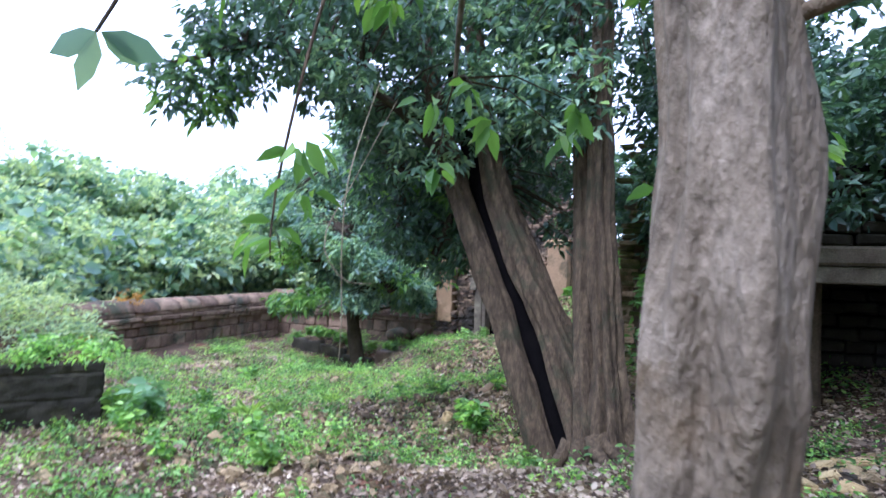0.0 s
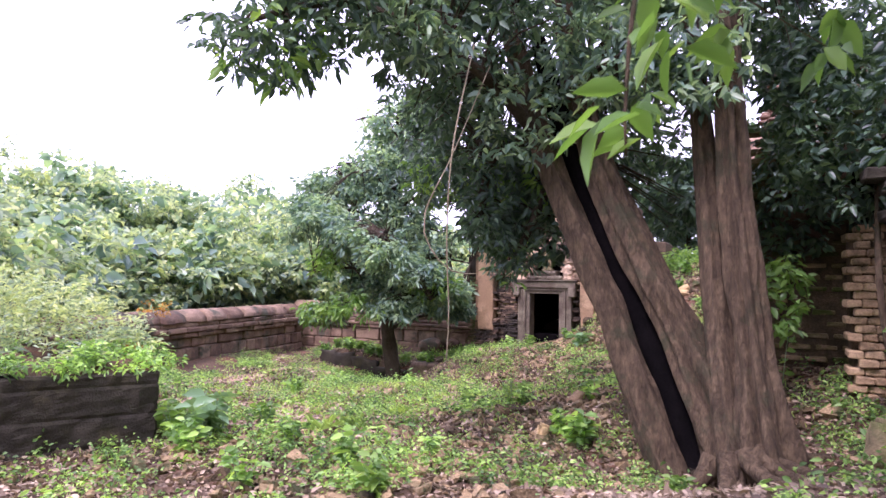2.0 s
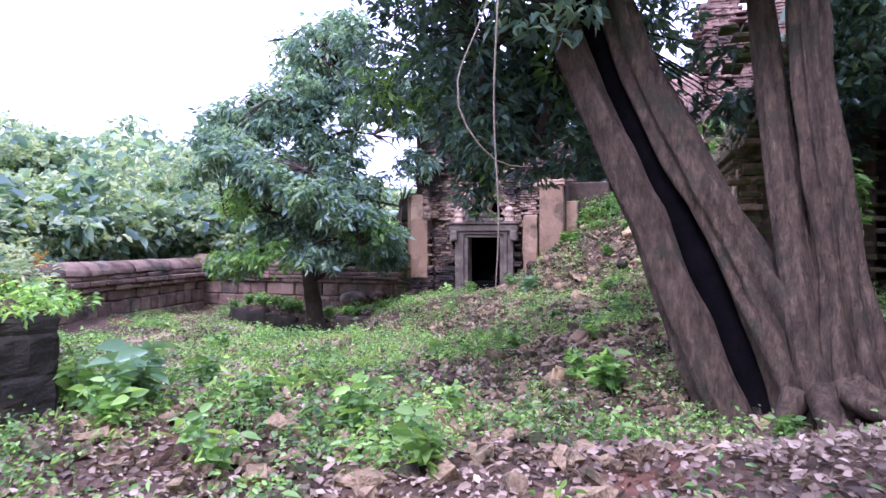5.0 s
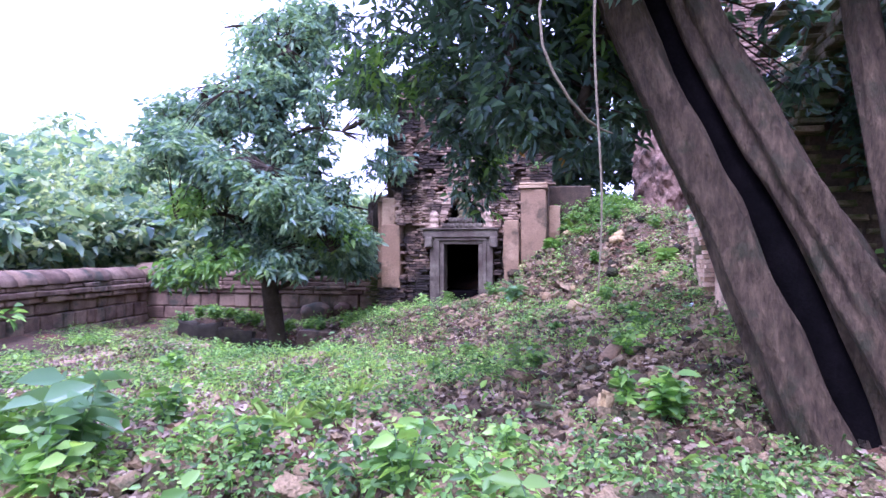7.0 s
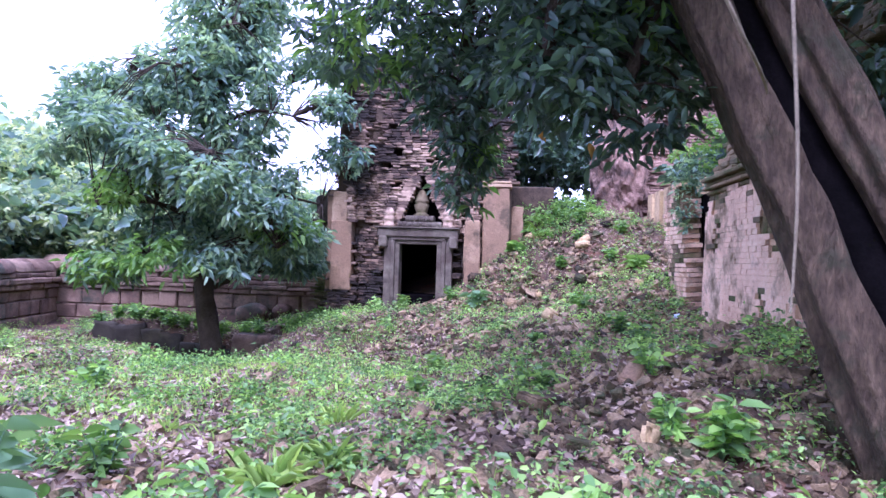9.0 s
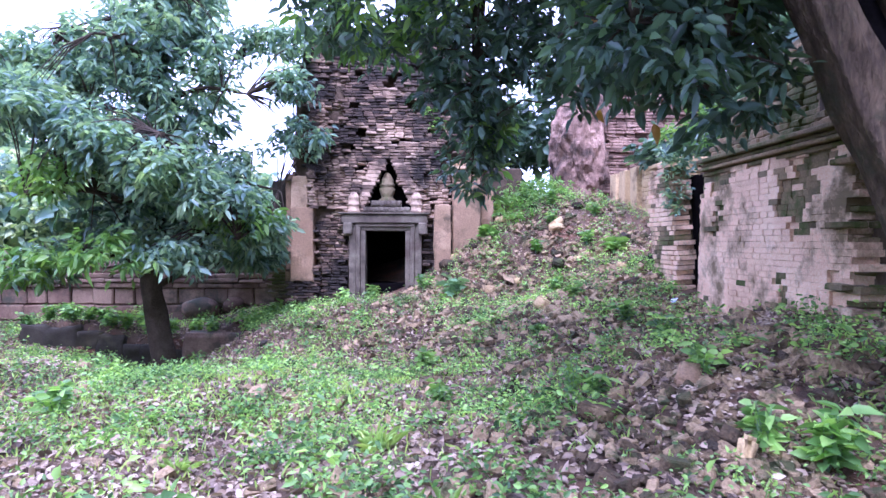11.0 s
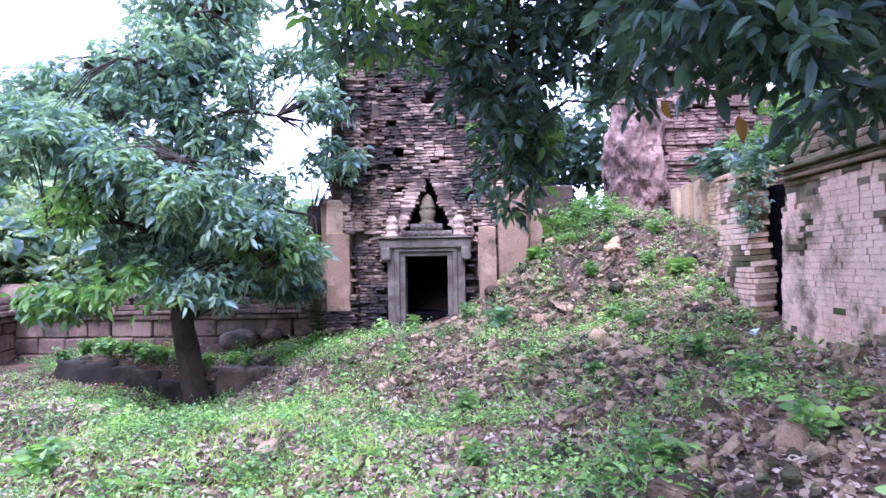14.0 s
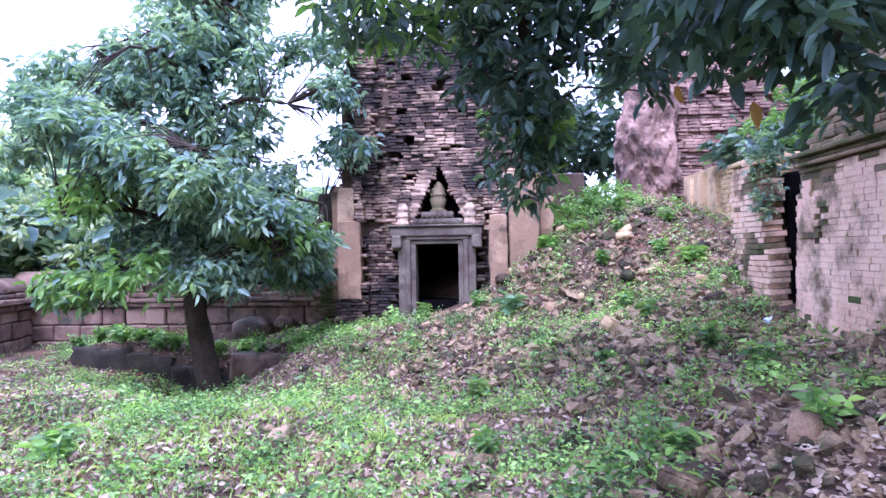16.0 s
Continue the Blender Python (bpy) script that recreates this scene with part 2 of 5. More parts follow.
def tube(name, pts, radii, material, parent=None, sides=12, flute=0.0, lumps=0.0, seed=0, label=""):
    """A tapered, slightly uneven limb along a bent line."""
    P = [Vector(p) for p in pts]
    line, rad = [], []
    for i in range(len(P) - 1):
        a, b_, c, d = P[max(0, i - 1)], P[i], P[i + 1], P[min(len(P) - 1, i + 2)]
        steps = max(2, int((c - b_).length / 0.12)) if sides > 6 else 3
        for s in range(steps):
            t = s / steps
            line.append(0.5 * ((2 * b_) + (c - a) * t + (2 * a - 5 * b_ + 4 * c - d) * t * t + (3 * b_ - a - 3 * c + d) * t ** 3))
            rad.append(radii[i] * (1 - t) + radii[i + 1] * t)
    line.append(P[-1])
    rad.append(radii[-1])
    V, F = [], []
    side = Vector((1, 0, 0))
    for i, p in enumerate(line):
        d = (line[min(i + 1, len(line) - 1)] - line[max(i - 1, 0)]).normalized()
        side = (side - d * side.dot(d)).normalized()
        up = d.cross(side)
        for k in range(sides):
            a = 2 * math.pi * k / sides
            low = max(0.0, 1 - i / max(1, len(line)) * 2.2)
            r = rad[i] * (1 + flute * (0.35 + 0.65 * low) * math.sin(5 * a + seed + 0.25 * i / 3) + flute * 0.5 * math.sin(9 * a + 2 * seed) + flute * 0.25 * math.sin(14 * a + seed + 0.1 * i))
            if lumps:
                r *= 1 + lumps * noise.noise(Vector((math.cos(a) * 1.6, math.sin(a) * 1.6, i * 0.22 + seed * 9.1)))
            V.append(p + (side * math.cos(a) + up * math.sin(a)) * r)
    for i in range(len(line) - 1):
        for k in range(sides):
            j = (k + 1) % sides
            F.append((i * sides + k, i * sides + j, (i + 1) * sides + j, (i + 1) * sides + k))
    ob = arrays(name, [tuple(v) for v in V], F, material, parent, True)
    return tagged(ob, label)


def leaves(pos, direction, length, width, fold=0.25, droop=0.2):
    """Arrays of folded, pointed leaves: places of the stalks, ways they point, lengths, widths."""
    n = len(pos)
    d = direction / np.linalg.norm(direction, axis=1, keepdims=True)
    a = rng.normal(size=(n, 3))
    a[:, 2] = np.abs(a[:, 2]) * 0.6 + 0.5
    s = np.cross(d, a)
    s /= np.linalg.norm(s, axis=1, keepdims=True) + 1e-9
    up = np.cross(s, d)
    L, Wd = length[:, None], width[:, None]
    base = pos
    tip = pos + d * L - np.array([0, 0, 1.0]) * L * droop
    def at(t, side, lift):
        return pos + d * L * t + s * Wd * side + up * Wd * lift - np.array([0, 0, 1.0]) * L * droop * t * t
    v = np.stack([base, at(0.3, 0.5, fold), at(0.65, 0.42, fold), tip, at(0.65, -0.42, fold), at(0.3, -0.5, fold)], 1).reshape(-1, 3)
    i = np.arange(n)[:, None] * 6
    f = np.concatenate([i + np.array([[0, 1, 2, 3]]), i + np.array([[0, 3, 4, 5]])], 0)
    return v, f


def sprays(centres, per, length, spread, width=0.4, hang=0.3, jitter=0.12):
    """Whorls of leaves round the ends of twigs."""
    n = len(centres)
    c = np.repeat(centres, per, 0)
    out = np.repeat(rng.normal(size=(n, 3)), per, 0) * 0.5
    d = rng.normal(size=(n * per, 3)) + out
    d[:, 2] = d[:, 2] * 0.45 - hang
    d /= np.linalg.norm(d, axis=1, keepdims=True)
    p = c + rng.normal(size=c.shape) * spread * jitter + d * spread * rng.uniform(0.05, 0.5, (n * per, 1))
    L = length * rng.uniform(0.6, 1.2, n * per)
    return leaves(p, d, L, L * width * rng.uniform(0.8, 1.2, n * per))


def in_lobes(lobes, n, shell=0.55):
    """Random places in ellipsoids, thicker towards their skins, in uneven clumps."""
    w = np.array([l[3] * l[4] + l[4] * l[5] + l[3] * l[5] for l in lobes])
    pick = rng.choice(len(lobes), n, p=w / w.sum())
    L = np.array(lobes)[pick]
    d = rng.normal(size=(n, 3))
    d /= np.linalg.norm(d, axis=1, keepdims=True)
    r = shell + (1 - shell) * rng.uniform(0, 1, n) ** 0.6
    p = L[:, :3] + d * L[:, 3:6] * r[:, None] * rng.uniform(0.82, 1.12, (n, 1))
    keep = np.array([noise.noise(Vector(q * 1.1)) > -0.28 for q in p])
    return p[keep]


# ---- ground ----
# mounds and hollows: x, y, breadth, height over the level
LEVEL = -0.07
MOUNDS = [
    (0.2, 0.5, 2.2, 0.03),
    (-3.5, 4.5, 2.2, -0.95),
    (-0.5, 7, 2, -0.31),
    (0.3, 9.6, 1.3, -0.72),
    (2, 10.6, 1.5, -0.03),
    (3.8, 8.3, 1.8, -0.52),
    (-3.5, 9, 2, -0.32),
    (-6, 10, 2.5, -0.06),
    (-2.5, 13.5, 2.2, -0.94),
    (0.8, 14, 1.8, -0.52),
    (4.3, 14.3, 1.5, -0.48),
    (0, 17.3, 1.5, -1.27),
    (-3, 19, 1.3, -1.27),
    (-5, 16.5, 1.8, -0.57),
    (4.6, 17.2, 1.5, 0.08),
    (2.5, 20.8, 1.6, -0.75),
    (5.5, 21.5, 2, 1.42),
    (7.8, 20, 2, 0.85),
    (-2, 23.5, 2.5, -1.17),
    (8, 10, 3, 0.65),
    (3.6, 18.2, 1, -0.71),
    (3.3, 20.2, 0.8, 0.59),
    (-4.6, 18.6, 0.9, 0.36),
    (0.3, 4.4, 1.3, 0.08),
    (-4.4, 7.3, 0.6, 0.03),
    (1.7, 8.8, 0.9, -0.30),
    (-5, 22, 1.8, -0.64),
    (-3.1, 22.3, 1.2, -0.82),
    (-6.5, 18, 2.2, -0.44),
    (-2, 25.5, 1.8, -0.28),
    (-6.5, 26.5, 2.2, -0.65),
    (-7, 12, 2.4, -0.34),
    (-2.5, 17, 1.6, 0.05),
    (-7.5, 6, 2.5, -0.31),
    (-1.5, 2.5, 1.2, -0.16),
    (-13, 20, 4.5, -1.38),
    (-10, 30, 4, -1.44),
    (-12, 10, 4, -0.82),
    (-7.8, 20, 1.5, -0.45),
    (-7, 23.5, 1.4, -0.31),
]


def ground_z(x, y):
    x, y = np.atleast_1d(np.asarray(x, float)), np.atleast_1d(np.asarray(y, float))
    z = np.full_like(x, LEVEL)
    for cx, cy, breadth, height in MOUNDS:
        z += height * np.exp(-((x - cx) ** 2 + (y - cy) ** 2) / (2 * breadth ** 2))
    # the edge of an old platform: a bank with a hollow before it
    s = -((x + 1.6) * N.x + (y - 22.9) * N.y)           # > 0 before the bank
    along = (x + 6.0) * U.x + (y - 24.86) * U.y
    m = np.clip((along + 0.3) / 0.8, 0, 1) * np.clip((5.6 - along) / 0.5, 0, 1)
    z += m * np.where(s < 0, 0.34 * np.exp(-(s / 1.1) ** 2), -0.2 * np.exp(-((s - 0.35) / 0.7) ** 2)) * np.clip(np.abs(s) / 0.1, 0, 1)
    far = np.clip((np.hypot(x, y - 14) - 27) / 20, 0, 1)
    return z * (1 - far) - 0.6 * far


def gz(x, y):
    return float(ground_z(x, y)[0])


def axis_steps(lo, hi, step, reach):
    core = np.arange(lo, hi, step)
    grow = np.cumsum(step * 1.35 ** np.arange(1, 24))
    grow = grow[grow < reach]
    return np.concatenate([(lo - grow)[::-1], core, hi + grow])


def relief(a, b):
    return 0.05 * noise.fractal(Vector((a * 1.3, b * 1.3, 0)), 0.9, 2.2, 4)


gx, gy = axis_steps(-9, 8, 0.11, 900), axis_steps(-2, 28, 0.11, 900)
XX, YY = np.meshgrid(gx, gy)
ZZ = ground_z(XX.ravel(), YY.ravel())
near = (np.abs(XX.ravel()) < 9) & (YY.ravel() > -2.5) & (YY.ravel() < 29)
ZZ += np.where(near, np.array([relief(a, b) if k else 0.0 for a, b, k in zip(XX.ravel(), YY.ravel(), near)]), 0)
nx_, ny_ = len(gx), len(gy)
idx = np.arange(nx_ * ny_).reshape(ny_, nx_)
quads = np.stack([idx[:-1, :-1], idx[:-1, 1:], idx[1:, 1:], idx[1:, :-1]], -1).reshape(-1, 4)
tagged(arrays("ground", np.stack([XX.ravel(), YY.ravel(), ZZ], 1), quads, MAT["soil"], None, True), "brown earth with leaf litter, rubble and grass", "ground", kind="structure")

# ---- brickwork ----
BRICKS = {}


def brick_mesh(kind, dims, material, worn):
    """A few worn bricks that many share."""
    key = (kind, material.name)
    if key not in BRICKS:
        got = []
        for k in range(6):
            r = np.random.default_rng(k + 31)
            bm = bmesh.new()
            add_box(bm, -dims[0] / 2, dims[0] / 2, 0, dims[1], 0, dims[2], bevel=min(dims[2] * 0.16, 0.022) * (0.2 if worn < 0.002 else 1), jitter=worn, r=r)
            me = bpy.data.meshes.new("brick")
            bmesh.ops.recalc_face_normals(bm, faces=bm.faces)
            bm.to_mesh(me)
            bm.free()
            me.materials.append(material)
            got.append(me)
        BRICKS[key] = got
    return BRICKS[key]


def lay_bricks(parent, name, u0, u1, z0, z1, size, inside, depth, material, singles=300, order=None, seed=3, gap=0.012, worn=0.008, odd=None, odd_material=None):
    """Courses of bricks in the parent's own front (x along, y inwards, z up). Past the singles they are joined."""
    r = np.random.default_rng(seed)
    w, d, h = size
    spots = []
    row = 0
    z = z0
    while z < z1:
        u = u0 - (row % 2) * w * 0.5
        while u < u1:
            wide = w * r.uniform(0.8, 1.2)
            c = u + wide / 2
            if u0 <= c <= u1 and inside(c, z + h / 2):
                spots.append((c, depth(c, z) + r.normal() * 0.018 * (worn / 0.008), z, wide))
            u += wide
        z += h
        row += 1
    order = order or (lambda s: (s[0] ** 2 + s[2] ** 2))
    spots.sort(key=order)
    meshes = brick_mesh(name, (w - gap, d, h - gap), material, worn)
    meshes2 = brick_mesh(name + "_odd", (w - gap, d, h - gap), odd_material, worn) if odd else None
    for c, y, z, wide in spots[:singles]:
        o = bool(odd and odd(c, z, r))
        ob = new(name, (meshes2 if o else meshes)[int(r.integers(6))])
        ob.parent = parent
        ob.matrix_local = Matrix.Translation((c, y, z)) @ Matrix.Rotation(r.normal() * 0.012, 4, "Y") @ Matrix.Rotation(r.normal() * 0.02, 4, "Z") @ Matrix.Diagonal(((wide - gap) / (w - gap), 1, 1, 1))
    rest = [(q, bool(odd and odd(q[0], q[2], r))) for q in spots[singles:]]
    for dark, shapes, mt in ((False, meshes, material), (True, meshes2, odd_material)):
        chosen = [q for q, o in rest if o == dark]
        if not chosen:
            continue
        V, F, n = [], [], 0
        base = [np.array([v.co[:] for v in me.vertices]) for me in shapes]
        faces = [[list(p.vertices) for p in me.polygons] for me in shapes]
        me = bpy.data.meshes.new("brickwork")
        for c, y, z, wide in chosen:
            k = int(r.integers(6))
            V.append(base[k] * (wide / w, 1, 1) + (c, y, z))
            F += [[i + n for i in q] for q in faces[k]]
            n += len(base[k])
        me.from_pydata(np.concatenate(V).tolist(), [], F)
        me.materials.append(mt)
        ob = new("brickwork", me)
        ob.parent = parent
        tagged(ob, kind="stuff")


def nz(x, z, s=1.0, k=0.0):
    return noise.noise(Vector((x * s + k, z * s, k * 1.7)))


# ---- the brick tower with the stone doorway ----
DOOR = Vector((1.47, 21.23, 0))
tower = empty("brick_tower", Matrix.Translation(DOOR) @ ROT, "ruined brick tower with a dark stone doorway and pointed niche", "tower")


def core(name, parts, material, parent, label="", kind=""):
    bm = bmesh.new()
    for p in parts:
        add_box(bm, *p, bevel=0.03)
    return tagged(part(name, bm, material, parent, label), kind=kind)


def tower_front(u, z):
    """How far the front stands forward (minus) or back at a place: corner pier, middle bay, side piers."""
    if u < -1.55:
        y = -0.12 if z < 2.1 else 0.02
    elif u < -1.0:
        y = 0.08 if z < 1.0 or u < -1.3 + 0.15 * nz(z, 0, 2.0, 4) else 0.2
    elif u < 0.95:
        y = -0.05 + 0.10 * max(0, z - 1.0) * 0.35
    else:
        y = 0.1
    return y + 0.1 * nz(u, z, 1.3, 5) + 0.06 * max(0.0, z - 2.5) * 0.6 + 0.05 * nz(u, z, 4, 2)


def ragged(u):
    return 5.4 + 0.5 * nz(u, 0, 1.2, 3) - 0.9 * max(0, u - 1.2) - 0.7 * max(0, -u - 1.55)


def tower_inside(u, z):
    if abs(u) < 0.86 and z < 0.98:
        return False
    half = 0.57 * (1 - (z - 1.12) / 1.27)
    if 1.0 < z < 2.37 and abs(u - 0.05) < half + 0.02:
        return False
    if u > 1.5 and z < 2.25:
        return False
    if -2.15 < u < -1.6 - 0.16 * max(0.0, z - 0.8) and -0.4 < z < 1.9 + 0.2 * nz(u, z, 2.0, 8):
        return False
    if nz(u, z, 3.1, 1) > 0.4 and z > 0.9:
        return False
    return z < ragged(u) and u > -2.2 + 0.28 * max(0, min(1, (z - 1.9) * 3)) and u < 2.3 - 0.12 * max(0, z - 2.6)


core("core", [(-2.1, -0.82, 0.28, 4.2, -1.6, 4.6), (0.82, 2.2, 0.3, 4.2, -1.6, 3.6), (-0.82, 0.82, 0.5, 1.0, 2.3, 4.7), (-0.82, 0.82, 0.7, 1.3, 0.9, 2.4), (-1.7, 1.4, 0.6, 3.8, 4.4, 5.1), (-0.82, 0.82, 3.6, 4.2, -1.6, 4.4), (2.0, 3.3, 1.2, 4.0, -1.0, 2.3)], MAT["brick_core"], tower, "dark rubble core behind the fallen facing")
box("roof_vault", (-0.9, 0.9, 1.0, 3.7, 2.4, 2.7), MAT["brick_core"], tower)
# black floor laid above the ground to paint the doorway's shade
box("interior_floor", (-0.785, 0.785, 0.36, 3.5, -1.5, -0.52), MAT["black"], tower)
# plaster still on the lower piers
for n_, d_ in (("plaster_panel", (-2.12, -1.62, -0.16, 0.3, -0.45, 1.22)), ("plaster_panel", (-2.12, -1.76, -0.14, 0.3, 1.2, 1.92)), ("shoulder_stub", (-2.62, -2.28, 0.25, 0.8, 1.2, 1.85)), ("plaster_panel", (-2.28, -2.1, 0.0, 0.6, -0.5, 2.0)), ("narrow_pilaster", (1.1, 1.48, -0.22, 0.4, -0.6, 1.3)), ("wide_pilaster", (1.52, 2.16, -0.08, 0.5, -0.4, 2.12)), ("side_pilaster", (2.2, 2.5, 0.35, 0.7, 0.3, 1.7))):
    bm = bmesh.new()
    add_box(bm, *d_, bevel=0.02)
    bmesh.ops.subdivide_edges(bm, edges=bm.edges, cuts=5, use_grid_fill=True)
    for v in bm.verts:
        v.co += Vector((nz(v.co.x, v.co.z, 5), nz(v.co.z, v.co.x, 4, 2), nz(v.co.x, v.co.y, 5, 4))) * 0.035
    part(n_, bm, MAT["darkstone" if n_ == "shoulder_stub" else "plaster"], tower, "dark broken shoulder of brick" if n_ == "shoulder_stub" else "pinkish plastered pier")
box("pilaster_cap", (1.48, 2.2, -0.13, 0.5, 2.12, 2.2), MAT["plaster"], tower)
box("pilaster_cap", (1.5, 2.18, -0.1, 0.5, 2.22, 2.27), MAT["plaster"], tower)
# stone doorway
for s in (-1, 1):
    x0, x1 = sorted((s * 0.45, s * 0.56))
    box("inner_jamb", (x0, x1, -0.12, 0.35, -1.3, 0.71), MAT["sandstone"], tower)
    x0, x1 = sorted((s * 0.56, s * 0.66))
    box("jamb", (x0, x1, -0.17, 0.35, -1.3, 0.8), MAT["sandstone"], tower)
    x0, x1 = sorted((s * 0.66, s * 0.82))
    box("outer_jamb", (x0, x1, -0.13, 0.4, -1.3, 0.86), MAT["sandstone"], tower)
    x0, x1 = sorted((s * 0.74, s * 0.95))
    box("bracket", (x0, x1, -0.24, 0.3, 0.62, 0.9), MAT["sandstone"], tower, bevel=0.03)
# black linings put the shade of chamber and niche into the colour
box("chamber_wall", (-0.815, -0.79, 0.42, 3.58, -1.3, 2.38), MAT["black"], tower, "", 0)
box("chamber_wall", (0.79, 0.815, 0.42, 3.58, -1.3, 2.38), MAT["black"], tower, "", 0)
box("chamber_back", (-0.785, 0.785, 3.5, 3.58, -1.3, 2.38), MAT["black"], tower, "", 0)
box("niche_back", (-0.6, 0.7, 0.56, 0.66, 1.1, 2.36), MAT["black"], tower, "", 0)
box("inner_head", (-0.56, 0.56, -0.12, 0.35, 0.712, 0.8), MAT["sandstone"], tower)
box("head", (-0.66, 0.66, -0.17, 0.35, 0.803, 0.87), MAT["sandstone"], tower)
box("lintel", (-1.0, 0.96, -0.21, 0.5, 0.875, 1.08), MAT["sandstone"], tower, bevel=0.025)
box("ledge", (-1.06, 1.0, -0.26, 0.5, 1.085, 1.12), MAT["sandstone"], tower)


def rosette_row(name, x0, x1, z0, h, count):
    bm = bmesh.new()
    add_box(bm, x0, x1, -0.2, 0.3, z0, z0 + h, bevel=0.012)
    for k in range(count):
        x = x0 + (k + 0.5) * (x1 - x0) / count
        bmesh.ops.create_uvsphere(bm, u_segments=10, v_segments=6, radius=h * 0.42, matrix=Matrix.Translation((x, -0.2, z0 + h / 2)) @ Matrix.Diagonal((1, 0.5, 1, 1)))
    part(name, bm, MAT["sandstone"], tower, "carved course of stone rosettes")


rosette_row("rosette_course", -0.5, 0.56, 1.125, 0.12, 9)
rosette_row("upper_rosette_course", -0.32, 0.36, 1.25, 0.14, 6)


def turned(name, x, y, z, profile, material, parent, label=""):
    bm = bmesh.new()
    rings = []
    for h, rad in profile:
        rings.append([bm.verts.new((x + rad * math.cos(a), y + rad * math.sin(a), z + h)) for a in np.linspace(0, 2 * math.pi, 17)[:-1]])
    for a, b in zip(rings, rings[1:]):
        for k in range(16):
            bm.faces.new((a[k], a[(k + 1) % 16], b[(k + 1) % 16], b[k]))
    bm.faces.new(rings[0][::-1])
    bm.faces.new(rings[-1])
    return part(name, bm, material, parent, label, True)


turned("finial", 0.02, 0.2, 1.38, [(0, 0.17), (0.06, 0.19), (0.09, 0.13), (0.13, 0.14), (0.3, 0.19), (0.34, 0.15), (0.37, 0.18), (0.41, 0.18), (0.43, 0.14), (0.5, 0.15), (0.55, 0.12), (0.62, 0.09), (0.68, 0.03)], MAT["mossy"], tower, "rounded stone finial in the niche")
for x in (-0.72, 0.7):
    turned("colonnette", x, -0.08, 1.12, [(0, 0.15), (0.04, 0.16), (0.07, 0.12), (0.16, 0.13), (0.18, 0.15), (0.21, 0.12), (0.3, 0.12), (0.33, 0.14), (0.38, 0.11), (0.46, 0.06)], MAT["brick"], tower, "small turned brick colonnette")
# stepped sides of the pointed niche
for s in (-1, 1):
    for k in range(14):
        z = 1.14 + k * 0.087
        half = 0.57 * (1 - (z - 1.12) / 1.27)
        x0, x1 = sorted((0.05 + s * half, 0.05 + s * (half + 0.3)))
        box("corbel_brick", (x0, x1, -0.02, 0.55, z, z + 0.08), MAT["brick"], tower, bevel=0.008)
lay_bricks(tower, "brick", -2.25, 2.35, -0.9, 5.7, (0.21, 0.3, 0.068), tower_inside, tower_front, MAT["brick"], 300, lambda s: abs(s[0]) * 0.6 + abs(s[2] - 1.7), 5, 0.007, 0.009)

# west flank of the tower, seen past the corner
flank = empty("tower_flank", Matrix.Translation(DOOR - U * 2.25 + N * 0.5) @ ROT @ Matrix.Rotation(radians(-90), 4, "Z"), "broken brick flank wall with a fallen false door", "wall", kind="structure")
lay_bricks(flank, "brick", -3.6, -0.1, -0.9, 4.6, (0.28, 0.28, 0.08), lambda u, z: z < 4.4 + 0.4 * nz(u, 0, 1) and nz(u, z, 3, 4) < 0.5, lambda u, z: -0.05 + 0.08 * nz(u, z, 1.4, 3) + max(0, z - 2) * 0.1, MAT["brick"], 0, None, 6)
stub = empty("side_porch_stub", Matrix.Translation(DOOR - U * 2.5 + N * 0.9) @ ROT, "dark stub of a side porch on the tower", "wall", kind="structure")
lay_bricks(stub, "brick", -0.3, 0.3, -0.9, 1.9, (0.25, 0.3, 0.08), lambda u, z: z < 1.7 + u * 0.7, lambda u, z: 0.05 * nz(u, z, 2, 3), MAT["mossy"], 0, None, 7)
core("stub_core", [(-0.28, 0.28, 0.2, 0.8, -1.2, 1.6)], MAT["brick_core"], stub)

# ---- the long pale brick wall ----
WALL = Vector((4.376, 15.05, 0))
side_rot = ROT @ Matrix.Rotation(radians(-90), 4, "Z")       # x runs towards the viewer, y inwards
pale_wall = empty("wall_pale_brick", Matrix.Translation(WALL) @ side_rot, "pale pink brick wall with dark moss stains and a cornice", "wall", kind="structure")


def lost_patch(c, z):
    return nz(c, z, 1.5, 6) + 0.5 * nz(c, z, 4.0, 2) + 0.3 * (z - 0.85) > 0.22


def wall_lost(c, z, r):
    return lost_patch(c, z) and r.random() < 0.85 or r.random() < 0.025


def wall_depth(u, z):
    return 0.03 * nz(u, z, 0.8, 2) + 0.45 * max(0, 0.45 - u) ** 1.3 + 0.06 * max(0, z - 0.9) - 0.05 * max(0, -0.2 - z) + (0.04 if lost_patch(u, z + 0.05) else 0.0)


lay_bricks(pale_wall, "brick", 0.1, 3.95, -0.85, 1.52, (0.2, 0.3, 0.075), lambda u, z: u < 3.85 + 0.1 * nz(z, 0, 2), wall_depth, MAT["pale"], 300, lambda s: -s[0], 8, 0.0015, 0.0012, wall_lost, MAT["mossy"])
core("wall_core", [(0.25, 3.85, 0.25, 1.6, -1.2, 2.0), (0.1, 0.5, 0.5, 1.6, -1.2, 1.6)], MAT["brick_core"], pale_wall)
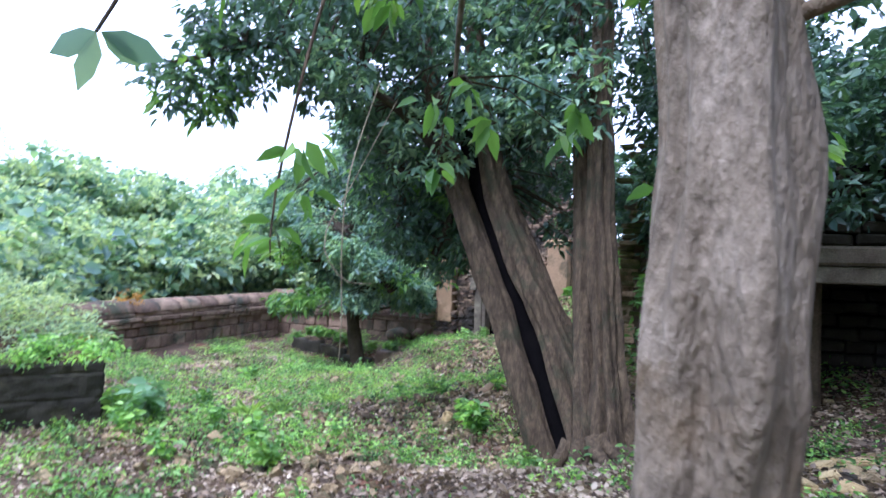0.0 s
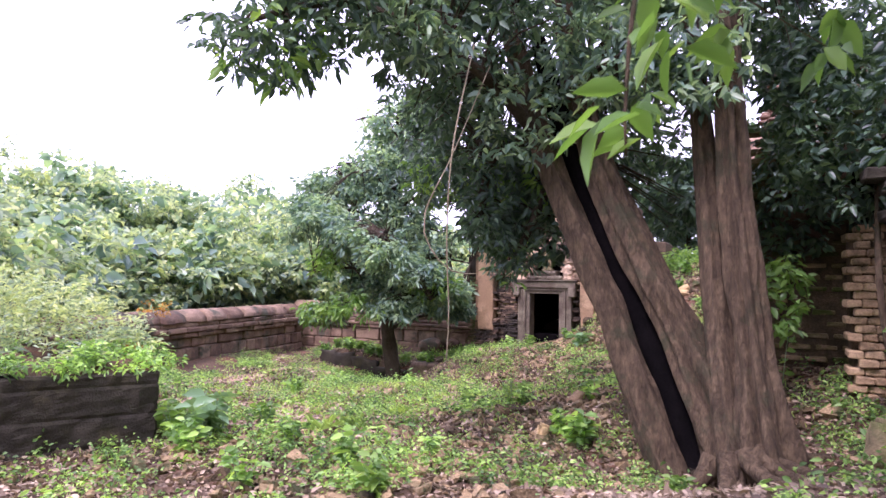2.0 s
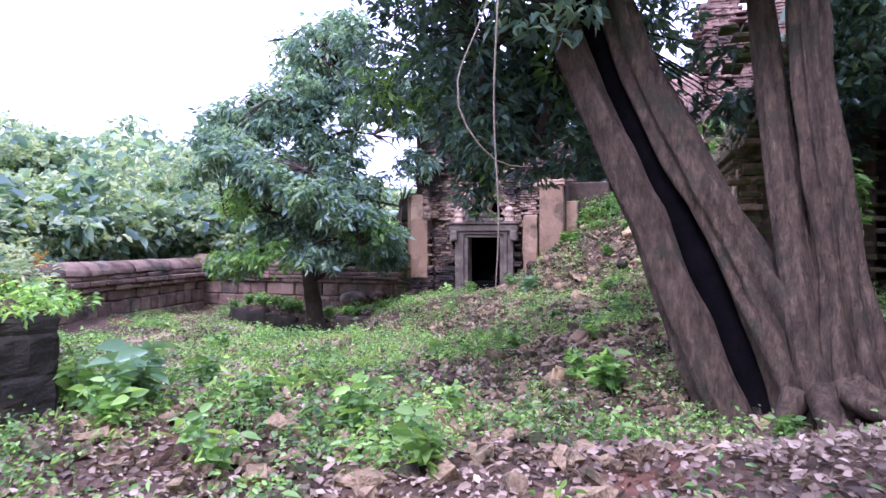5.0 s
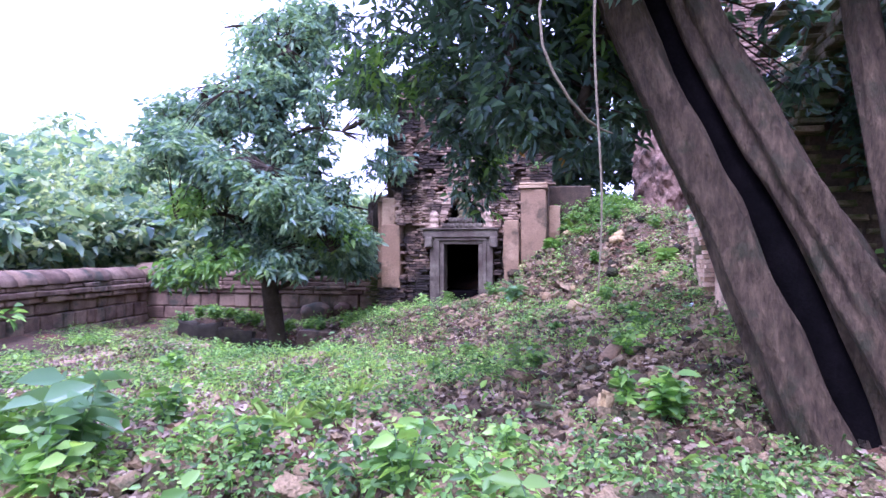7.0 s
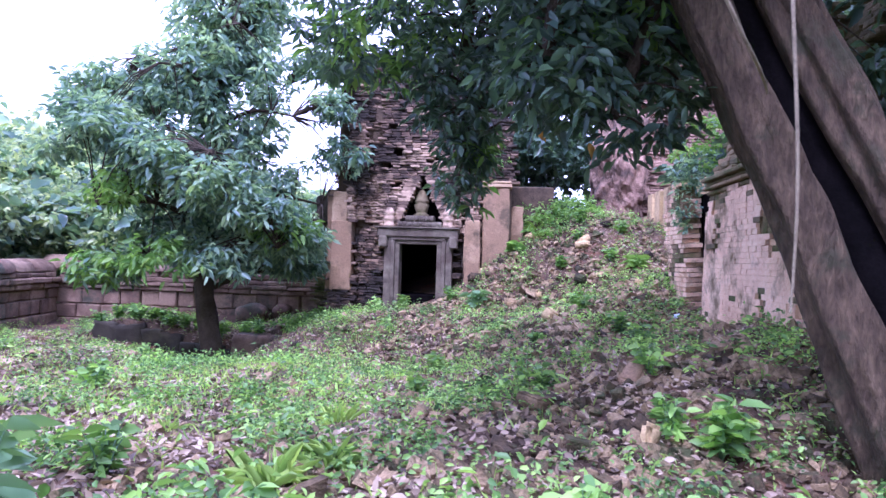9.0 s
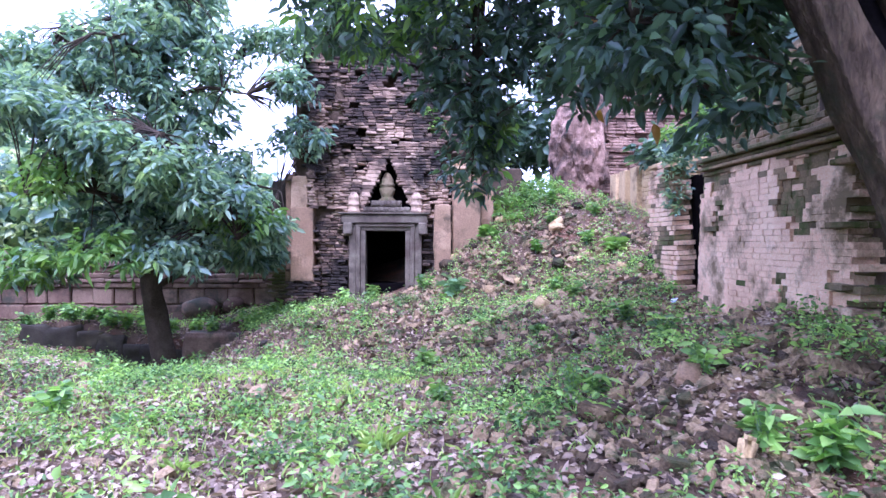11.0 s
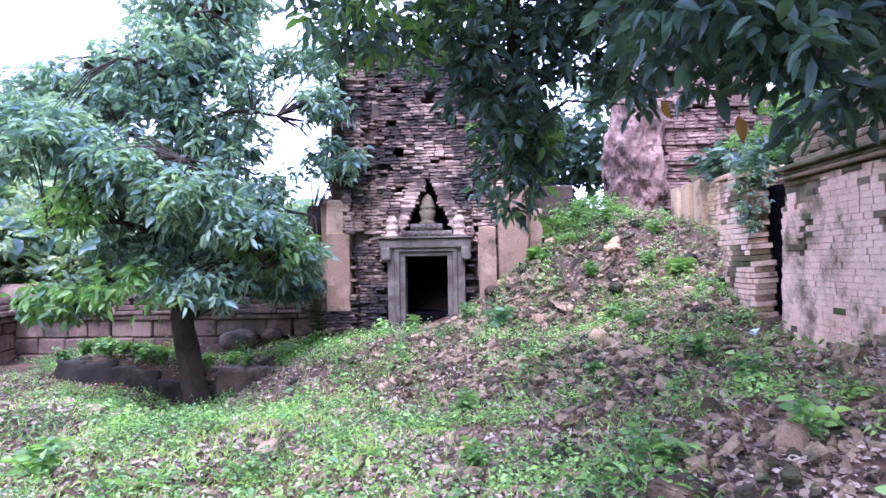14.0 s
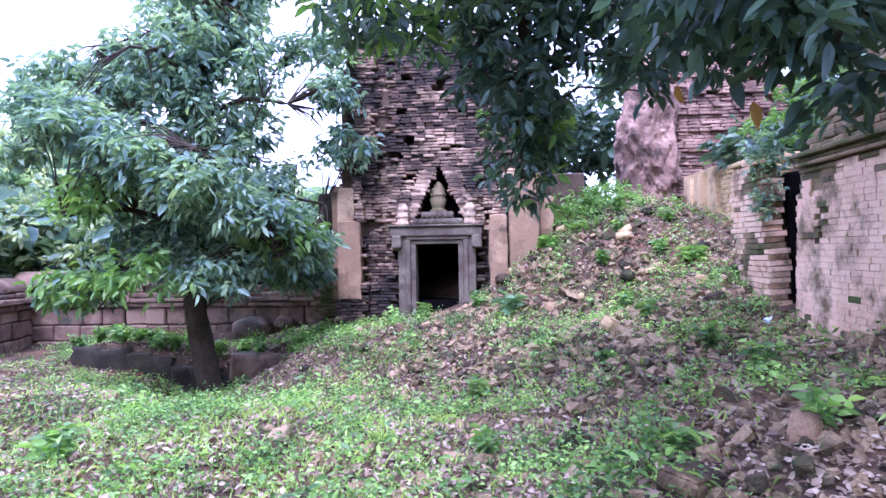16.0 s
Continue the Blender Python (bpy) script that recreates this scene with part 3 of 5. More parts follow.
for k, (z, dep, h) in enumerate(((1.5, -0.03, 0.06), (1.575, -0.1, 0.05), (1.64, -0.05, 0.05), (1.7, -0.13, 0.06))):
    bm = bmesh.new()
    add_box(bm, 0.3, 3.8, dep + 0.06, 0.5, z, z + h, bevel=0.012)
    part("cornice_moulding", bm, MAT["mossy"], pale_wall, "mossy projecting cornice moulding")
lay_bricks(pale_wall, "roof_brick", 0.5, 4.1, 1.77, 3.9, (0.27, 0.3, 0.095), lambda u, z: z < min(2.2 + 0.5 * u, 3.1) + 0.3 * nz(u, 0, 1.5, 4) and nz(u, z, 2.6, 9) < 0.42, lambda u, z: 0.05 + (z - 1.77) * 0.42 + 0.09 * nz(u, z, 1.6, 3), MAT["mossy"], 150, lambda s: s[2], 9)
core("roof_core", [(0.9, 3.9, 0.5, 1.8, 1.9, 2.5), (1.6, 3.9, 0.75, 1.9, 2.4, 3.0), (2.6, 3.9, 1.0, 1.9, 2.9, 3.05)], MAT["brick_core"], pale_wall)

# end face of that building, and its dark recess
end_wall = empty("wall_end", Matrix.Translation(WALL - N * 3.9) @ ROT, "dark vine-grown end wall of the brick building", "wall", kind="structure")
lay_bricks(end_wall, "brick", 0.0, 2.1, -0.8, 3.6, (0.3, 0.3, 0.16), lambda u, z: nz(u, z, 2.2, 2) < 0.4, lambda u, z: 0.02 + 0.1 * nz(u, z, 1.2, 1) + max(0, z - 1.7) * 0.35, MAT["mossy"], 90, None, 10)
core("end_core", [(0.15, 2.2, 0.3, 0.9, -1.2, 2.6)], MAT["brick_core"], end_wall)

# broken fragment beyond the crack, and the low walls behind it
frag = empty("wall_fragment", Matrix.Translation(WALL + N * 0.42) @ side_rot @ Matrix.Rotation(radians(4), 4, "X"), "leaning broken wall fragment beside a dark crack", "wall", kind="structure")
lay_bricks(frag, "brick", -1.3, -0.05, -0.5, 1.95, (0.2, 0.3, 0.085), lambda u, z: z < 1.8 + 0.15 * nz(u, 0, 2) and u < -0.14 + 0.05 * nz(z, 0, 2.5, 3), lambda u, z: 0.0 + 0.04 * nz(u, z, 1.5, 4), MAT["pale"], 120, None, 11, 0.006, 0.004, lambda c, z, r: nz(c, z, 1.8, 2) > 0.2, MAT["mossy"])
core("frag_core", [(-1.25, -0.35, 0.22, 1.0, -1.0, 1.6)], MAT["brick_core"], frag)
# black block behind the gap paints the shade in the crack
core("crack_face", [(-0.2, 0.0, 0.32, 1.0, -1.0, 1.6)], MAT["black"], frag, "broken face inside the crack, blackened as shade")
low = empty("wall_low", Matrix.Translation(WALL + U * 1.0 + N * 3.1) @ side_rot, "buff brick wall half buried in the rubble mound", "wall", kind="structure")
lay_bricks(low, "brick", -2.2, 0.6, 0.2, 2.8, (0.27, 0.3, 0.1), lambda u, z: z < 2.3 + 0.2 * nz(u, 0, 2, 2) - 0.12 * u * 0.2 and (nz(u, z, 3.5, 3) < 0.35), lambda u, z: 0.05 + 0.02 * nz(u, z, 2), MAT["ochre"], 160, None, 12, 0.004, 0.003)
core("low_core", [(-2.2, 0.6, 0.25, 1.0, -0.5, 2.1)], MAT["brick_core"], low)
low2 = empty("wall_low_far", Matrix.Translation(WALL + U * 1.0 + N * 5.6) @ side_rot, "buff plastered wall with pilasters half buried in rubble", "wall", kind="structure")
for x in (-2.0, -1.2, -0.3):
    box("pilaster", (x, x + 0.5, -0.08, 0.5, 0.5, 2.35), MAT["ochre"], low2)
core("low2_core", [(-2.3, 0.3, 0.06, 1.0, 0.0, 2.3)], MAT["ochre"], low2)

# ---- the tall eroded tower behind ----
tall = empty("tall_ruined_tower", Matrix.Translation((10.05, 22.0, 0)) @ ROT, "tall eroded pink brick tower rising behind the mound", "tower")


def tall_front(u, z):
    return 0.12 * nz(u, z, 0.8, 3) + 0.1 * nz(u, z, 3, 1) + 0.1 * (z - 1.5) + (0.35 if abs(u) > 1.3 else 0) + 0.09 * ((z * 1.9) % 1.0 > 0.5) * (z > 3.0)


lay_bricks(tall, "brick", -2.3, 2.3, 1.0, 9.0, (0.3, 0.4, 0.095), lambda u, z: abs(u) < 2.3 - 0.13 * (z - 1.5) + 0.25 * nz(z, 0, 1.2, 7) and nz(u, z, 2.5, 5) < 0.5, tall_front, MAT["eroded"], 300, lambda s: s[2], 13, 0.01, 0.012)
core("core", [(-1.95, 1.95, 0.8, 4.0, -0.5, 4.5), (-1.4, 1.4, 1.2, 3.6, 4.4, 8.2)], MAT["brick"], tall)
lump = bmesh.new()
bmesh.ops.create_icosphere(lump, subdivisions=6, radius=1.0)
for v in lump.verts:
    k = 1 + 0.16 * noise.noise(Vector((v.co.x * 1.5, v.co.y * 1.5, v.co.z * 3.0))) + 0.1 * noise.noise(Vector((v.co.x * 5, v.co.y * 5, v.co.z * 9))) + 0.045 * noise.noise(Vector((v.co.x * 12, v.co.y * 12, v.co.z * 28))) - 0.1 * abs(noise.noise(Vector((v.co.x * 3, v.co.y * 3, v.co.z * 6 + 4))))
    v.co = Vector((v.co.x * 0.85 - 1.9, v.co.y * 1.0 + 0.5, v.co.z * 2.9 + 3.2)) + v.co * (k - 1) * 1.2
part("eroded_corner", lump, MAT["eroded"], tall, "eroded red corner of crumbled brick")

# ---- doorway of the first ruin ----
gate = empty("ruined_doorway", Matrix.Translation((3.74, 8.4, -0.15)) @ ROT, "dark ruined stone doorway with rubble inside and vines above", "doorway")
box("jamb", (-0.2, 0.0, -0.1, 0.14, -0.6, 1.42), MAT["sandstone"], gate, "", 0.02)
box("jamb", (1.42, 1.66, -0.1, 0.5, -0.6, 1.42), MAT["sandstone"], gate, "", 0.02)
box("lintel", (-0.2, 1.95, -0.18, 0.55, 1.43, 1.62), MAT["sandstone"], gate, "grey stone lintel with worn mouldings", 0.02)
box("upper_lintel", (-0.3, 2.0, -0.24, 0.55, 1.63, 1.84), MAT["sandstone"], gate, "", 0.03)
# black backing, side and ceiling paint the darkness inside the doorway
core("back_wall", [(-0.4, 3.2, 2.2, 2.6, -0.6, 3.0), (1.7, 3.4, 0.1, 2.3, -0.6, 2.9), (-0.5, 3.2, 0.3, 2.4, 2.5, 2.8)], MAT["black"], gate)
# inner and upper bricks use the dark stone colour as painted shade
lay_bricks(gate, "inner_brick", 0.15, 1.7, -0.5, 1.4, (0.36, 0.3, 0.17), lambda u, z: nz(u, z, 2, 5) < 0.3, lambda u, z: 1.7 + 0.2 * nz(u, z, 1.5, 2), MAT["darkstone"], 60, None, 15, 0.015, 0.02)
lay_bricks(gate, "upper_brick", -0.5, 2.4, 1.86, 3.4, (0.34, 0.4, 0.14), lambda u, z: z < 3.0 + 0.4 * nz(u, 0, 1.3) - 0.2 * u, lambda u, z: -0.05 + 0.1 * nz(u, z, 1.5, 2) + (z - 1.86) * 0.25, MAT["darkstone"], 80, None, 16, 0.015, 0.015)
pier = empty("brick_pier", Matrix.Translation((3.85, 9.7, -0.12)) @ ROT, "free-standing worn pale brick pier", "pier")
lay_bricks(pier, "brick", -0.28, 0.3, -0.5, 1.85, (0.2, 0.4, 0.1), lambda u, z: abs(u) < 0.24, lambda u, z: 0.03 * nz(u, z, 3), MAT["plaster"], 120, None, 17, 0.006, 0.009)
core("core", [(-0.22, 0.22, 0.1, 0.5, -0.7, 1.8)], MAT["brick_core"], pier)
side = empty("wall_recess", Matrix.Translation((3.9, 9.9, 0)) @ side_rot, "dark brick wall of the recess", "wall", kind="structure")
lay_bricks(side, "brick", -2.0, 0.7, -0.5, 2.8, (0.4, 0.3, 0.2), lambda u, z: nz(u, z, 2, 2) < 0.4, lambda u, z: 0.35 + 0.1 * nz(u, z, 1.2, 1), MAT["mossy"], 120, None, 18)
core("recess_core", [(-2.0, 0.7, 0.6, 1.1, -0.8, 2.8)], MAT["brick_core"], side)

# ---- laterite enclosure wall ----
# its corner lies far off: one stretch comes towards the viewer, the other runs behind the brick tower
CORNER = Vector((-7.55, 28.0, 0))
enclosure = empty("wall_laterite", Matrix.Translation(CORNER) @ ROT, "low red laterite enclosure wall of squared blocks", "wall", kind="structure")
enclosure_side = empty("wall_laterite_side", Matrix.Translation(CORNER) @ Matrix.Rotation(radians(76), 4, "Z"), "laterite enclosure wall with a heavy rounded coping", "wall", kind="structure")
rb = np.random.default_rng(4)


def laterite_block(name, wall, u, z, w, h, y, d, r, lean=0.0):
    """A squared block whose face stands at y in front of the wall's line."""
    bm = bmesh.new()
    add_box(bm, -w / 2, w / 2, 0, d, 0, h, bevel=min(0.035, h * 0.2), jitter=0.014, r=r)
    ob = part(name, bm, MAT["laterite"], wall)
    ob.matrix_local = Matrix.Translation((u, y + r.normal() * 0.02, z)) @ Matrix.Rotation(r.normal() * 0.012 + lean, 4, "Y")


def courses(wall, u0, u1, top, rows):
    for z, h, w, y in rows:
        u = u0 + rb.uniform(0, 0.2)
        while u < u1:
            wide = w * rb.uniform(0.75, 1.3)
            if not (z > top and rb.random() < 0.06):
                laterite_block("block", wall, u + wide / 2, z, wide - 0.02, h - 0.015, y, 0.6, rb)
            u += wide


courses(enclosure, -0.1, 9.0, -0.5, ((-2.0, 0.34, 0.7, -0.06), (-1.66, 0.42, 0.6, -0.02), (-1.24, 0.46, 0.62, 0.0), (-0.78, 0.13, 0.8, -0.07), (-0.65, 0.12, 0.85, -0.13), (-0.53, 0.14, 0.9, -0.08), (-0.39, 0.16, 0.95, -0.02)))
courses(enclosure_side, -13.5, -0.25, -0.5, ((-1.9, 0.4, 0.6, -0.04), (-1.5, 0.42, 0.5, 0.0), (-1.08, 0.3, 0.6, 0.03), (-0.78, 0.16, 0.75, -0.08), (-0.62, 0.16, 0.8, -0.16), (-0.46, 0.14, 0.85, -0.09)))


def coping(wall, u0, count, wide, z0, rise):
    """Rounded coping stones, uneven and worn."""
    for k in range(count):
        x0 = u0 + k * (wide + 0.02)
        bm = bmesh.new()
        arc = [(0.36 - 0.46 * math.cos(a), rise * math.sin(a)) for a in np.linspace(0, math.pi, 9)]
        slip = rb.normal() * 0.025
        ra = [bm.verts.new((x0, y + slip, z + z0)) for y, z in arc]
        rc = [bm.verts.new((x0 + wide, y + slip + rb.normal() * 0.01, z + z0)) for y, z in arc]
        for i in range(8):
            bm.faces.new((ra[i], ra[i + 1], rc[i + 1], rc[i]))
        bm.faces.new(ra)
        bm.faces.new(rc[::-1])
        bm.faces.new((ra[0], rc[0], rc[-1], ra[-1]))
        bmesh.ops.subdivide_edges(bm, edges=bm.edges, cuts=2, use_grid_fill=True)
        for v in bm.verts:
            v.co += Vector((0, 1, 1)) * 0.05 * noise.noise(v.co * 2.2)
        part("coping_stone", bm, MAT["laterite"], wall, "rounded laterite coping stone", True)


coping(enclosure_side, -13.5, 13, 1.0, -0.32, 0.36)
coping(enclosure, -0.5, 1, 1.1, -0.25, 0.42)
coping(enclosure, 2.4, 3, 0.9, -0.24, 0.2)
tagged(core("inner_fill", [(-0.1, 8.9, 0.25, 0.75, -2.2, -0.35)], MAT["brick_core"], enclosure))
tagged(core("inner_fill", [(-13.4, -0.2, 0.25, 0.75, -2.2, -0.4)], MAT["brick_core"], enclosure_side))


def boulder(name, x, y, s, material, label, seed, sink=0.25):
    bm = bmesh.new()
    bmesh.ops.create_icosphere(bm, subdivisions=3, radius=1)
    for v in bm.verts:
        v.co = Vector((v.co.x * s[0], v.co.y * s[1], v.co.z * s[2])) * (1 + 0.18 * noise.noise(v.co * 1.6 + Vector((seed, 0, 0))))
    ob = part(name, bm, material, None, label, True)
    ob.location = (x, y, gz(x, y) + s[2] * (1 - sink))
    return tagged(ob, label, "stone")


boulder("boulder", -2.15, 25.3, (0.5, 0.35, 0.28), MAT["laterite"], "rounded red laterite boulder by the enclosure wall", 3)
boulder("boulder", -1.3, 25.2, (0.28, 0.25, 0.2), MAT["laterite"], "smaller laterite boulder by the enclosure wall", 5)

# old platform edge: a long dark laterite block half buried in the bank
slab = empty("laterite_slab", Matrix.Translation((-1.75, 22.72, gz(-1.8, 22.6) - 0.12)) @ ROT, "long dark laterite slab half buried in a bank", "stone")
bm = bmesh.new()
add_box(bm, -1.05, 1.0, -0.05, 0.5, 0, 0.62, bevel=0.06)
bmesh.ops.subdivide_edges(bm, edges=bm.edges, cuts=6, use_grid_fill=True)
for v in bm.verts:
    v.co += v.co.normalized() * 0.05 * noise.fractal(v.co * 3, 0.9, 2, 3)
part("body", bm, MAT["laterite"], slab, "", True)

# stones added along the bank, their dark colour standing for its shade
qa = 0.0
for k in range(8):
    r_ = np.random.default_rng(500 + k)
    w_ = r_.uniform(0.4, 0.75)
    bm = bmesh.new()
    add_box(bm, -w_ / 2, w_ / 2, 0, 0.45, 0, 1, jitter=0.05, r=r_)
    bmesh.ops.subdivide_edges(bm, edges=bm.edges, cuts=4, use_grid_fill=True)
    high = r_.uniform(0.55, 0.72)
    for v in bm.verts:
        v.co = Vector((v.co.x, v.co.y, v.co.z * high)) + Vector((1, 1, 1)) * 0.06 * noise.fractal(v.co * 3 + Vector((k, 0, 0)), 0.9, 2, 3)
    ob = part("bank_stone", bm, MAT["darkstone"], None, "", True)
    c_ = Vector((-6.0, 24.86, 0)) + U * (qa + w_ / 2) - N * (0.12 + 0.05 * r_.normal())
    ob.matrix_world = Matrix.Translation((c_.x, c_.y, gz(c_.x, c_.y - 0.1) - 0.12)) @ ROT @ Matrix.Rotation(r_.normal() * 0.1, 4, "Z") @ Matrix.Rotation(r_.normal() * 0.06, 4, "Y")
    tagged(ob, "stone in the bank of the hollow, darkened as its shade", "stone", "stones along the bank")
    qa += w_ * 0.98

# dark stone platform corner with earth and plants on top
plat = empty("stone_platform", Matrix.Translation((-4.46, 9.35, -0.2)) @ Matrix.Rotation(radians(-147), 4, "Z"), "dark stone platform corner overgrown on top", "platform")
bm = bmesh.new()
add_box(bm, 0.0, 4.2, -2.6, 0.0, -1.6, 0.13, bevel=0.03)
bmesh.ops.subdivide_edges(bm, edges=bm.edges, cuts=44, use_grid_fill=True)
for v in bm.verts:
    c = v.co.copy()
    course = abs(((c.z + 0.04 * nz(c.x, c.y, 0.7)) / 0.33) % 1.0 - 0.5) * 2
    groove = 0.018 * max(0.0, course - 0.8) / 0.2
    rough = 0.04 * nz(c.x + c.y, c.z, 1.6, 4) + 0.03 * noise.noise(c * 4) + 0.02 * noise.noise(c * 11)
    out = Vector((-1.0 if c.x < 0.1 else 0.0, 1.0 if c.y > -0.1 else 0.0, 0.6 if c.z > 0.08 else 0.0))
    v.co = c + out * (rough - groove)
part("stonework", bm, MAT["darkstone"], plat)
bm = bmesh.new()
bmesh.ops.create_grid(bm, x_segments=30, y_segments=20, size=1)
for v in bm.verts:
    e = (1 - v.co.x ** 4) * (1 - v.co.y ** 4)
    v.co = Vector((2.1 + v.co.x * 2.05, -1.3 + v.co.y * 1.25, 0.11 + 0.2 * e + 0.16 * noise.noise(v.co * 5)))
part("earth_top", bm, MAT["soil"], plat, "earth and debris on the platform", True)

# ---- trees ----
def tree(name, label, x, y, z, category="tree"):
    return empty(name, Matrix.Translation((x, y, z)), label, category)


def crown_part(parent, origin, lobes, n, per, size, spread, material, name="crown", hang=0.35, width=0.4, shell=0.5, extra=None):
    c = in_lobes(lobes, n, shell)
    if extra is not None:
        c = np.concatenate([c, extra])
    v, f = sprays(c, per, size, spread, width, hang)
    ob = arrays(name, v - np.array(origin), f, material, parent)
    return ob, c


def twigs(parent, origin, ends, starts, material, name="twig_tangle", r0=0.022):
    """Thin boughs from the limbs to the clumps of leaves."""
    V, F = [], []
    o = np.array(origin)
    for e in ends:
        s = starts[np.argmin(((starts - e) ** 2).sum(1))]
        mid = (s + e) / 2 + np.array([0, 0, 0.12 * np.linalg.norm(e - s)])
        pts = [s, mid, e]
        for i in range(2):
            a, b = pts[i], pts[i + 1]
            d = b - a
            q = np.cross(d, [0.3, 0.5, 0.8])
            q /= np.linalg.norm(q) + 1e-9
            w = np.cross(d, q)
            w /= np.linalg.norm(w) + 1e-9
            ra, rb_ = (r0, r0 * 0.6) if i == 0 else (r0 * 0.6, r0 * 0.25)
            k = len(V)
            for p, r in ((a, ra), (b, rb_)):
                for g in range(3):
                    an = 2.094 * g
                    V.append(p + (q * math.cos(an) + w * math.sin(an)) * r - o)
            for g in range(3):
                F.append((k + g, k + (g + 1) % 3, k + 3 + (g + 1) % 3, k + 3 + g))
    return tagged(arrays(name, V, F, material, parent), kind="stuff")


# the big leaning tree of many stems
BT = (1.4, 9.5, -1.1)
big = tree("big_tree", "large old tree with leaning fluted brown trunks and drooping foliage", *BT)


def rel(pts, o):
    return [tuple(np.array(p) - np.array(o)) for p in pts]


tube("trunk", rel([(1.56, 9.52, -1.7), (1.46, 9.56, -1.15), (1.2, 9.72, -0.4), (0.88, 9.93, 0.6), (0.13, 10.36, 2.6), (-0.5, 10.85, 5.0)], BT), [0.4, 0.27, 0.215, 0.19, 0.165, 0.12], MAT["bark"], big, 64, 0.11, 0.24, 1)
tube("trunk", rel([(2.12, 8.95, -1.6), (2.04, 9.03, -1.0), (1.8, 9.28, -0.3), (1.46, 9.6, 0.6), (0.7, 10.15, 2.6), (0.3, 10.8, 5.2)], BT), [0.46, 0.33, 0.27, 0.225, 0.185, 0.12], MAT["bark"], big, 64, 0.19, 0.28, 2)
tube("trunk", rel([(2.2, 8.55, -1.6), (2.14, 8.62, -1.1), (2.1, 8.75, -0.4), (2.07, 8.93, 0.6), (2.0, 9.2, 2.8), (2.0, 9.3, 6.0)], BT), [0.46, 0.29, 0.2, 0.165, 0.15, 0.11], MAT["bark"], big, 64, 0.28, 0.3, 3)
tube("trunk", rel([(1.95, 8.72, -1.5), (1.86, 8.8, -0.9), (1.85, 9.2, 0.6), (1.86, 9.6, 2.6), (1.7, 9.9, 5.3)], BT), [0.28, 0.17, 0.14, 0.12, 0.08], MAT["bark"], big, 40, 0.14, 0.16, 4)
# this black stem fills the gap between two trunks as painted shade
tube("trunk", rel([(1.84, 9.42, -1.6), (1.76, 9.52, -1.0), (1.24, 9.92, 0.6), (0.52, 10.42, 2.5), (0.0, 10.85, 4.5)], BT), [0.34, 0.28, 0.24, 0.18, 0.1], MAT["black"], big, 14, 0.03, 0.08, 5, "black stem standing in for the shade between the trunks")
for k, (dx, dy, ln) in enumerate(((-0.5, -0.9, 0.9), (0.1, -1.0, 1.2), (0.6, -0.8, 1.3), (0.9, -0.3, 1.2), (-0.8, -0.3, 0.8), (0.5, -1.1, 0.8), (-0.2, -0.7, 1.0))):
    sx, sy = 1.85 + dx * 0.25, 8.95 + dy * 0.35
    pts = [(sx, sy, gz(sx, sy) + 0.3), (sx + dx * 0.35 * ln, sy + dy * 0.35 * ln, gz(sx + dx * 0.35 * ln, sy + dy * 0.35 * ln) + 0.07), (sx + dx * ln, sy + dy * ln, gz(sx + dx * ln, sy + dy * ln) - 0.03)]
    tube("root", rel(pts, BT), [0.13, 0.07, 0.03], MAT["bark"], big, 10, 0.1, 0.3, k + 7)
BOUGHS = [
    [(0.25, 10.4, 2.6), (-0.8, 9.8, 3.6), (-2.2, 9.0, 4.1), (-3.3, 8.5, 3.7)],
    [(0.0, 10.7, 3.6), (-0.4, 12.0, 4.0), (-0.5, 13.4, 3.9), (-1.0, 14.4, 3.6)],
    [(0.6, 10.6, 3.8), (1.0, 12.0, 4.2), (1.2, 13.2, 3.8)],
    [(-0.3, 10.85, 5.0), (-1.0, 11.5, 6.2), (-1.3, 12.2, 7.0)],
    [(0.45, 10.85, 5.2), (1.0, 10.6, 6.4), (1.6, 10.4, 7.2)],
    [(2.0, 9.1, 5.6), (2.6, 9.6, 6.4), (3.2, 10.2, 6.8)],
    [(0.0, 10.6, 3.0), (-0.6, 10.7, 2.7), (-0.75, 10.8, 1.9)],
    [(0.2, 10.6, 2.8), (0.1, 10.75, 2.2), (-0.2, 10.75, 1.5)],
    [(-0.5, 13.2, 3.9), (-0.2, 13.9, 2.9), (-0.15, 14.0, 1.8)],
]
for k, p in enumerate(BOUGHS):
    tube("limb", rel(p, BT), [0.1, 0.07, 0.05, 0.03][:len(p)], MAT["darkbark"], big, 8, 0, 0.2, k)
